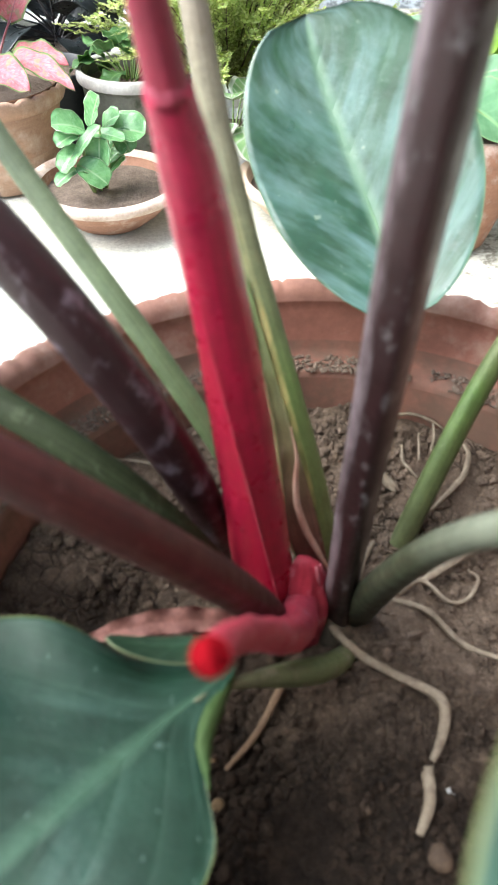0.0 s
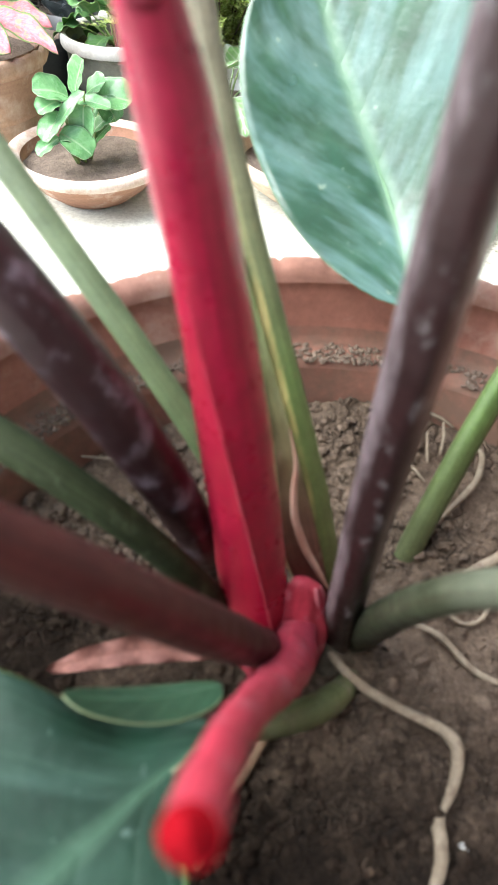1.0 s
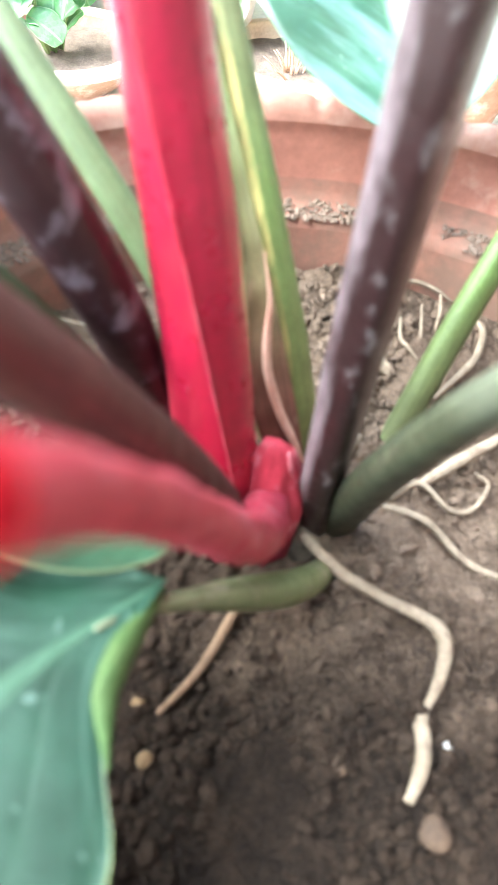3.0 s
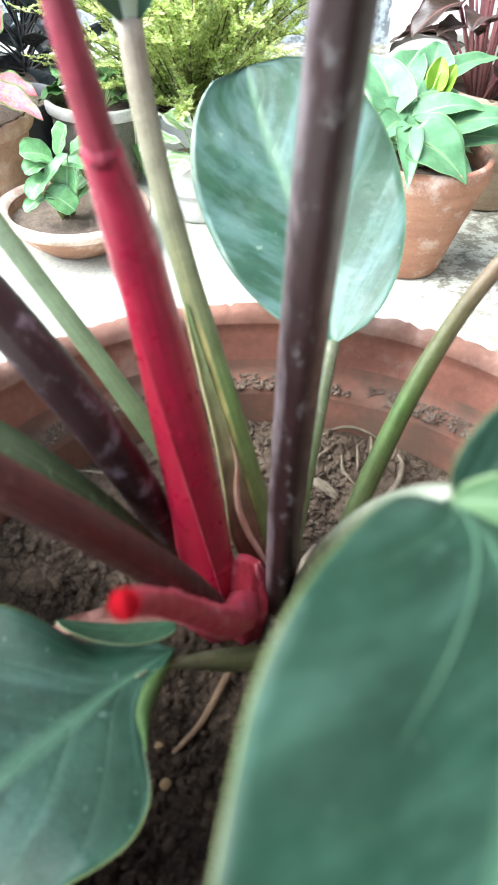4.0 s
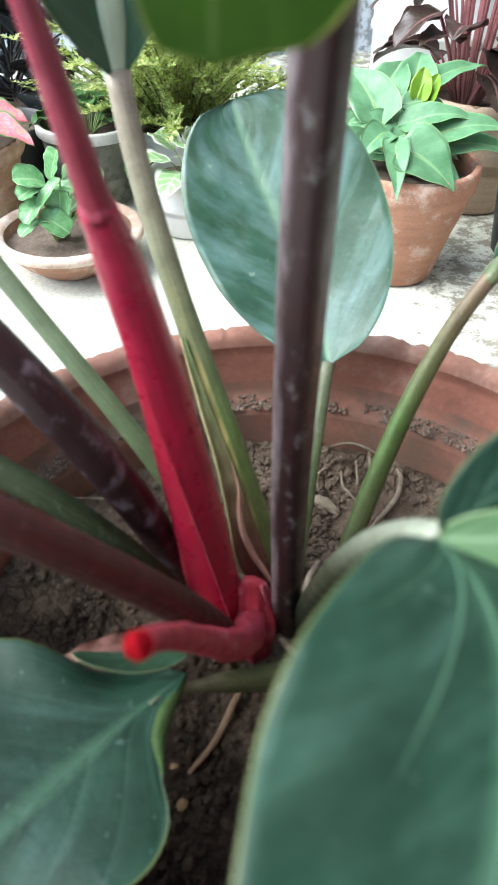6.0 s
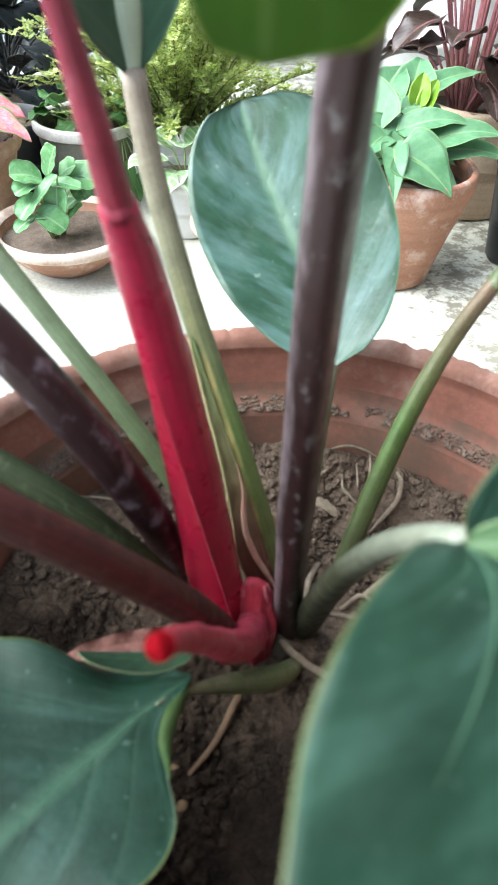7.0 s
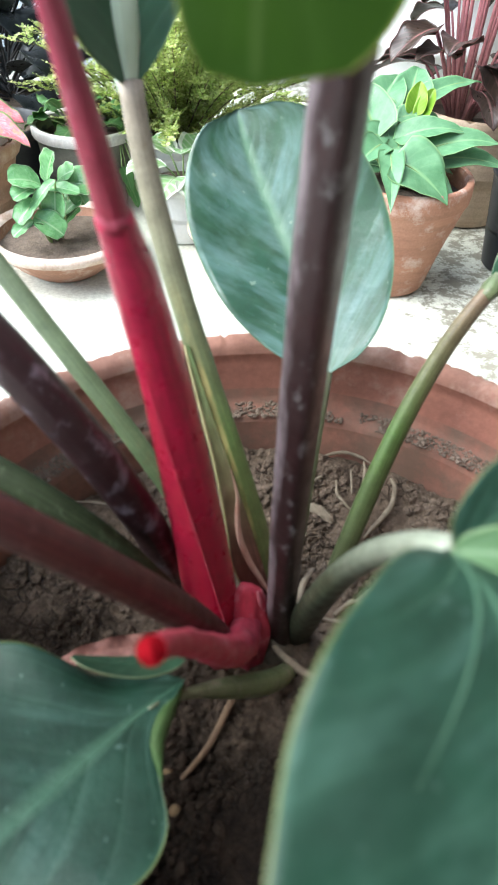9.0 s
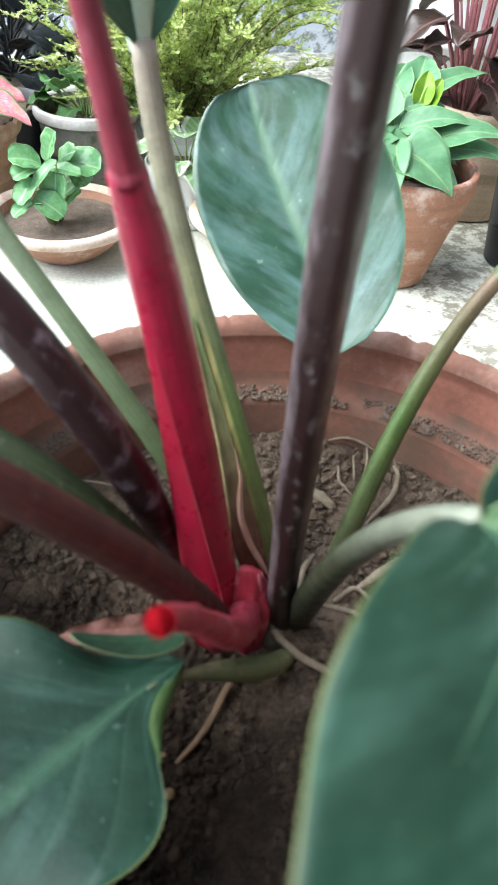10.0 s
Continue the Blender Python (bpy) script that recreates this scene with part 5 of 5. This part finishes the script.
def heart_plant():
    p = plant_at((0.376, 0.812, 0.154), "bushy heart-leaf philodendron with bright green leaves")
    spec = [((-0.030, -0.060, 0.056), (0.028, -0.106, 0.026), 0.050), ((-0.042, -0.045, 0.062), (-0.062, -0.126, 0.028), 0.022), ((-0.007, 0.004, 0.071), (0.081, -0.021, 0.096), 0.024),
            ((0.011, -0.016, 0.053), (0.129, -0.038, 0.089), 0.032), ((0.026, -0.017, 0.041), (0.147, -0.045, 0.055), 0.028), ((-0.046, 0.020, 0.078), (-0.072, 0.105, 0.136), 0.042),
            ((-0.020, 0.077, 0.088), (0.028, 0.133, 0.133), 0.036), ((0.026, 0.079, 0.087), (0.061, 0.148, 0.143), 0.038), ((0.004, 0.043, 0.086), (0.062, 0.033, 0.090), 0.022),
            ((-0.035, 0.010, 0.069), (-0.101, 0.018, 0.077), 0.022), ((-0.048, -0.017, 0.067), (-0.093, -0.048, 0.051), 0.028), ((0.040, 0.082, 0.094), (0.151, 0.107, 0.134), 0.022),
            ((-0.018, 0.049, 0.073), (-0.030, 0.122, 0.105), 0.032), ((-0.016, -0.005, 0.058), (0.012, 0.052, 0.083), 0.028), ((0.001, 0.024, 0.064), (-0.006, 0.097, 0.099), 0.032),
            ((0.045, 0.030, 0.050), (0.120, 0.040, 0.060), 0.026), ((-0.050, 0.040, 0.050), (-0.110, 0.070, 0.070), 0.030)]
    for i, (base, tip, w) in enumerate(spec):
        aimed_leaf(p, (base[0] * 0.2, base[1] * 0.2, 0), base, tip, w * 0.88, M_HEART, M_LGREENSTEM, fold=14, sag=0.16, rise=0.30, fall=1.15, lobe=0.16, wave=0.0014, seed=i)
    rnd = random.Random(71)
    for i in range(12):   # smaller leaves filling the middle
        a = rnd.uniform(0, 2 * math.pi)
        base = Vector((0.035 * math.cos(a), 0.035 * math.sin(a), rnd.uniform(0.02, 0.07)))
        tip = base + Vector((math.cos(a), math.sin(a), rnd.uniform(-0.3, 0.3))) * rnd.uniform(0.045, 0.065)
        aimed_leaf(p, base * 0.2, base, tip, rnd.uniform(0.016, 0.022), M_HEART, M_LGREENSTEM, fold=14, sag=0.2, rise=0.30, fall=1.0, lobe=0.16, wave=0.001, seed=i + 40)
    aimed_leaf(p, (0, 0, 0), (0.022, 0.045, 0.090), (0.030, 0.060, 0.130), 0.018, M_LIMEG, M_LGREENSTEM, fold=30, sag=0, rise=0.35, fall=0.8, lobe=0.1, label="young lime-green leaf")
    aimed_leaf(p, (0, 0, 0), (0.030, 0.040, 0.085), (0.050, 0.052, 0.122), 0.016, M_LIMEG, M_LGREENSTEM, fold=30, sag=0, rise=0.35, fall=0.8, lobe=0.1, label="young lime-green leaf")


def bronze_plant():
    p = plant_at((0.575, 1.06, 0.170), "plant with pink stalks and dark bronze leaves")
    rnd = random.Random(11)
    for i in range(28):
        a = radians(i * 137.5)
        out, h = rnd.uniform(0.045, 0.10), rnd.uniform(0.05, 0.22)
        off = Vector((math.cos(a), math.sin(a), 0))
        el = radians(rnd.uniform(-30, 20))
        d = Vector((math.cos(a) * math.cos(el), math.sin(a) * math.cos(el), math.sin(el)))
        stalked_leaf(p, off * 0.016, off * out + Vector((0, 0, h)), d, rnd.uniform(0.08, 0.12), rnd.uniform(0.028, 0.040), M_BRONZE, M_PINKSTEM, 0.0026, fold=16, sag=0.25, rise=0.4, fall=0.8, wave=0.003, seed=i)
    for i in range(8):
        a = radians(i * 45 + 10)
        x, y = 0.018 * math.cos(a), 0.018 * math.sin(a)
        part("stalk", tube("stalk", bezier([(x, y, 0), (x * 1.3, y * 1.3, 0.12), (x * 2.2, y * 2.2, 0.26)], 10), [0.0040, 0.0034, 0.0028], 10), M_PINKSTEM, p)


def caladium():
    p = plant_at((-0.315, 1.09, 0.135), "pink caladium with green-edged leaves")
    for i, (base, tip, w) in enumerate([((0.061, -0.016, 0.052), (0.150, -0.104, 0.046), 0.026), ((0.060, 0.029, 0.050), (0.139, -0.021, 0.053), 0.026), ((0.020, -0.03, 0.045), (0.085, -0.100, 0.040), 0.036),
                                        ((0.053, 0.062, 0.092), (0.085, 0.118, 0.150), 0.040), ((0.0, 0.05, 0.10), (0.05, 0.09, 0.19), 0.05), ((-0.05, 0.0, 0.09), (-0.14, -0.05, 0.10), 0.045), ((-0.03, 0.06, 0.1), (-0.1, 0.12, 0.15), 0.045)]):
        aimed_leaf(p, (base[0] * 0.2, base[1] * 0.2, 0), base, tip, w * 0.8, M_PINKLEAF, M_PINKSTEM, fold=8, sag=0.10, rise=0.35, fall=0.8, lobe=0.15, wave=0.004, seed=i)


def variegated():
    p = plant_at((0.075, 1.02, 0.09), "variegated plant with cream-edged pale leaves")
    for i, (az, out, h, el, ln, w) in enumerate([(-170, 0.03, 0.03, 10, 0.07, 0.02), (-120, 0.03, 0.02, 0, 0.07, 0.022), (-80, 0.04, 0.02, -10, 0.07, 0.024), (-40, 0.04, 0.02, 0, 0.07, 0.022), (0, 0.04, 0.03, 10, 0.07, 0.022),
                                                 (60, 0.03, 0.04, 30, 0.06, 0.02), (130, 0.03, 0.04, 30, 0.06, 0.02), (-100, 0.01, 0.05, 35, 0.06, 0.022), (-20, 0.02, 0.05, 35, 0.06, 0.02)]):
        a, e = radians(az), radians(el)
        d = Vector((math.cos(a) * math.cos(e), math.sin(a) * math.cos(e), math.sin(e)))
        off = Vector((math.cos(a), math.sin(a), 0))
        stalked_leaf(p, off * 0.006, off * out + Vector((0, 0, h)), d, ln, w * 1.45, M_VARIEG, M_LGREENSTEM, 0.0015, fold=10, sag=0.25, rise=0.4, fall=0.6, wave=0.002, seed=i)


def dark_plant():
    p = plant_at((-0.23, 1.47, 0.10), "tall plant with glossy blackish leaves")
    rnd = random.Random(21)
    for i in range(50):
        a = rnd.uniform(0, 2 * math.pi)
        h, out = rnd.uniform(0.01, 0.34), rnd.uniform(0.03, 0.15)
        el = radians(rnd.uniform(-30, 40))
        d = Vector((math.cos(a) * math.cos(el), math.sin(a) * math.cos(el), math.sin(el)))
        off = Vector((math.cos(a), math.sin(a), 0))
        stalked_leaf(p, off * 0.01 + Vector((0, 0, h * 0.4)), off * out + Vector((0, 0, h)), d, rnd.uniform(0.08, 0.12), rnd.uniform(0.042, 0.058), M_BLACKLEAF, M_BLACKSTEM, 0.0020, fold=14, sag=0.3, seed=i)


def greens_in_cement_pot():
    p = plant_at((-0.085, 1.19, 0.12), "low green plant with lobed leaves and trailing runners")
    rnd = random.Random(31)
    for i in range(20):
        a = rnd.uniform(0, 2 * math.pi)
        out, h = rnd.uniform(0.015, 0.070), rnd.uniform(0.015, 0.06)
        el = radians(rnd.uniform(-30, 40))
        d = Vector((math.cos(a) * math.cos(el), math.sin(a) * math.cos(el), math.sin(el)))
        off = Vector((math.cos(a), math.sin(a), 0))
        stalked_leaf(p, off * 0.01, off * out + Vector((0, 0, h)), d, rnd.uniform(0.035, 0.055), rnd.uniform(0.020, 0.028), M_GREENLEAF, M_LGREENSTEM, 0.0014, fold=12, sag=0.3, wave=0.003, seed=i)
    for i, (x, z) in enumerate(((0.06, -0.03), (0.085, -0.05), (0.07, -0.06), (0.09, -0.02))):
        stalked_leaf(p, (0.06, -0.05, 0.02), (x, -0.085, z), (0.3, -0.4, -0.6), 0.035, 0.014, M_GREENLEAF, M_LGREENSTEM, 0.0012, fold=10, seed=i)


def fine_shrub(at, label, seed, spread, height, n_stems):
    """Arching twigs, each with short side sprigs that carry two close rows of tiny rounded leaflets."""
    p = plant_at(at, label)
    rnd = random.Random(seed)
    lv, lf, luv, sv, sf = [], [], [], [], []

    def leaflet(c, d, up, ln):
        s_ = d.cross(up).normalized() * ln * rnd.uniform(0.30, 0.40)
        bow = up * ln * rnd.uniform(-0.05, 0.18)
        o = len(lv)
        lv.extend([c, c + d * ln * 0.35 + s_, c + d * ln * 0.75 + s_ * 0.8, c + d * ln, c + d * ln * 0.75 - s_ * 0.8, c + d * ln * 0.35 - s_, c + d * ln * 0.5 - bow])
        luv.extend([(0.5, 0), (0.9, 0.35), (0.85, 0.75), (0.5, 1), (0.15, 0.75), (0.1, 0.35), (0.5, 0.5)])
        lf.extend((o + 6, o + k, o + (k + 1) % 6) for k in range(6))

    def sprig(a, d, ln):
        rise_ = Vector((0, 0, 1))
        c = a.copy()
        steps = int(ln / 0.0034)
        for k in range(steps):
            d = (d + rise_ * 0.035 + Vector((rnd.gauss(0, 0.05), rnd.gauss(0, 0.05), rnd.gauss(0, 0.03)))).normalized()
            q = c + d * 0.0034
            side = d.cross(rise_).normalized()
            o = len(sv)
            sv.extend([c + side * 0.0004, c - side * 0.0004, q, c + Vector((0, 0, 0.0006))])
            sf.extend([(o, o + 2, o + 1), (o, o + 3, o + 2), (o + 1, o + 2, o + 3)])
            size = rnd.uniform(0.0070, 0.0105) * (1.0 - 0.45 * k / steps)
            for sign in (-1, 1):
                out = (side * sign + d * rnd.uniform(0.2, 0.7) + rise_ * rnd.uniform(-0.2, 0.6)).normalized()
                leaflet(c, out, (rise_ + Vector((rnd.gauss(0, 0.45), rnd.gauss(0, 0.45), 0))).normalized(), size)
            c = q
        leaflet(c, d, rise_, 0.006)

    for i in range(n_stems):
        a = rnd.uniform(0, 2 * math.pi)
        reach = spread * rnd.uniform(0.25, 1.0)
        h = height * (rnd.uniform(0.55, 1.0) if i % 3 else rnd.uniform(0.16, 0.45)) * (1.15 - 0.5 * reach / spread)
        x, y = math.cos(a), math.sin(a)
        line = bezier([(x * 0.015, y * 0.015, 0), (x * reach * 0.45, y * reach * 0.45, h * 0.42), (x * reach * 0.7, y * reach * 0.7, h), (x * reach * 1.1, y * reach * 1.1, h * rnd.uniform(0.75, 1.15))], 30)
        part("twig", tube("twig", line, [0.0018, 0.0012, 0.0005], 5), M_BARK, p)
        for j in range(3, 29, 2):
            t = (line[j + 1] - line[j]).normalized()
            for k in range(2):
                d = (t * 0.9 + Vector((rnd.gauss(0, 0.6), rnd.gauss(0, 0.6), rnd.uniform(-0.1, 0.5)))).normalized()
                sprig(line[j], d, rnd.uniform(0.025, 0.055) * (1.1 - 0.4 * j / 29))
        sprig(line[-1], (line[-1] - line[-2]).normalized(), 0.04)
    fo = part("foliage", mesh("foliage", lv, lf, luv), M_FINE, p, "fine yellowish-green leaflets")
    tagged(fo, kind="stuff")
    fo = part("sprig_wood", mesh("sprig_wood", sv, sf), M_BARK, p)
    tagged(fo, kind="stuff")


def dry_stalks():
    p = plant_at((BOWL2[0] - 0.01, BOWL2[1] - 0.02, 0.047), "clump of dry cut stalks", "dead plant")
    rnd = random.Random(41)
    for i in range(13):
        x, y = rnd.gauss(0, 0.012), rnd.gauss(0, 0.010)
        h = rnd.uniform(0.015, 0.05)
        part("stalk", tube("stalk", bezier([(x, y, -0.002), (x * 1.5, y * 1.4, h * 0.5), (x * 2.2 + rnd.gauss(0, 0.006), y * 1.8, h)], 7), [0.0018, 0.0014, 0.0008], 6), M_STRAW, p)


rosette()
heart_plant()
bronze_plant()
caladium()
variegated()
dark_plant()
greens_in_cement_pot()
fine_shrub((0.09, 1.24, 0.092), "bushy fine-leaved shrub with arching twigs", 51, 0.29, 0.39, 165)
dry_stalks()
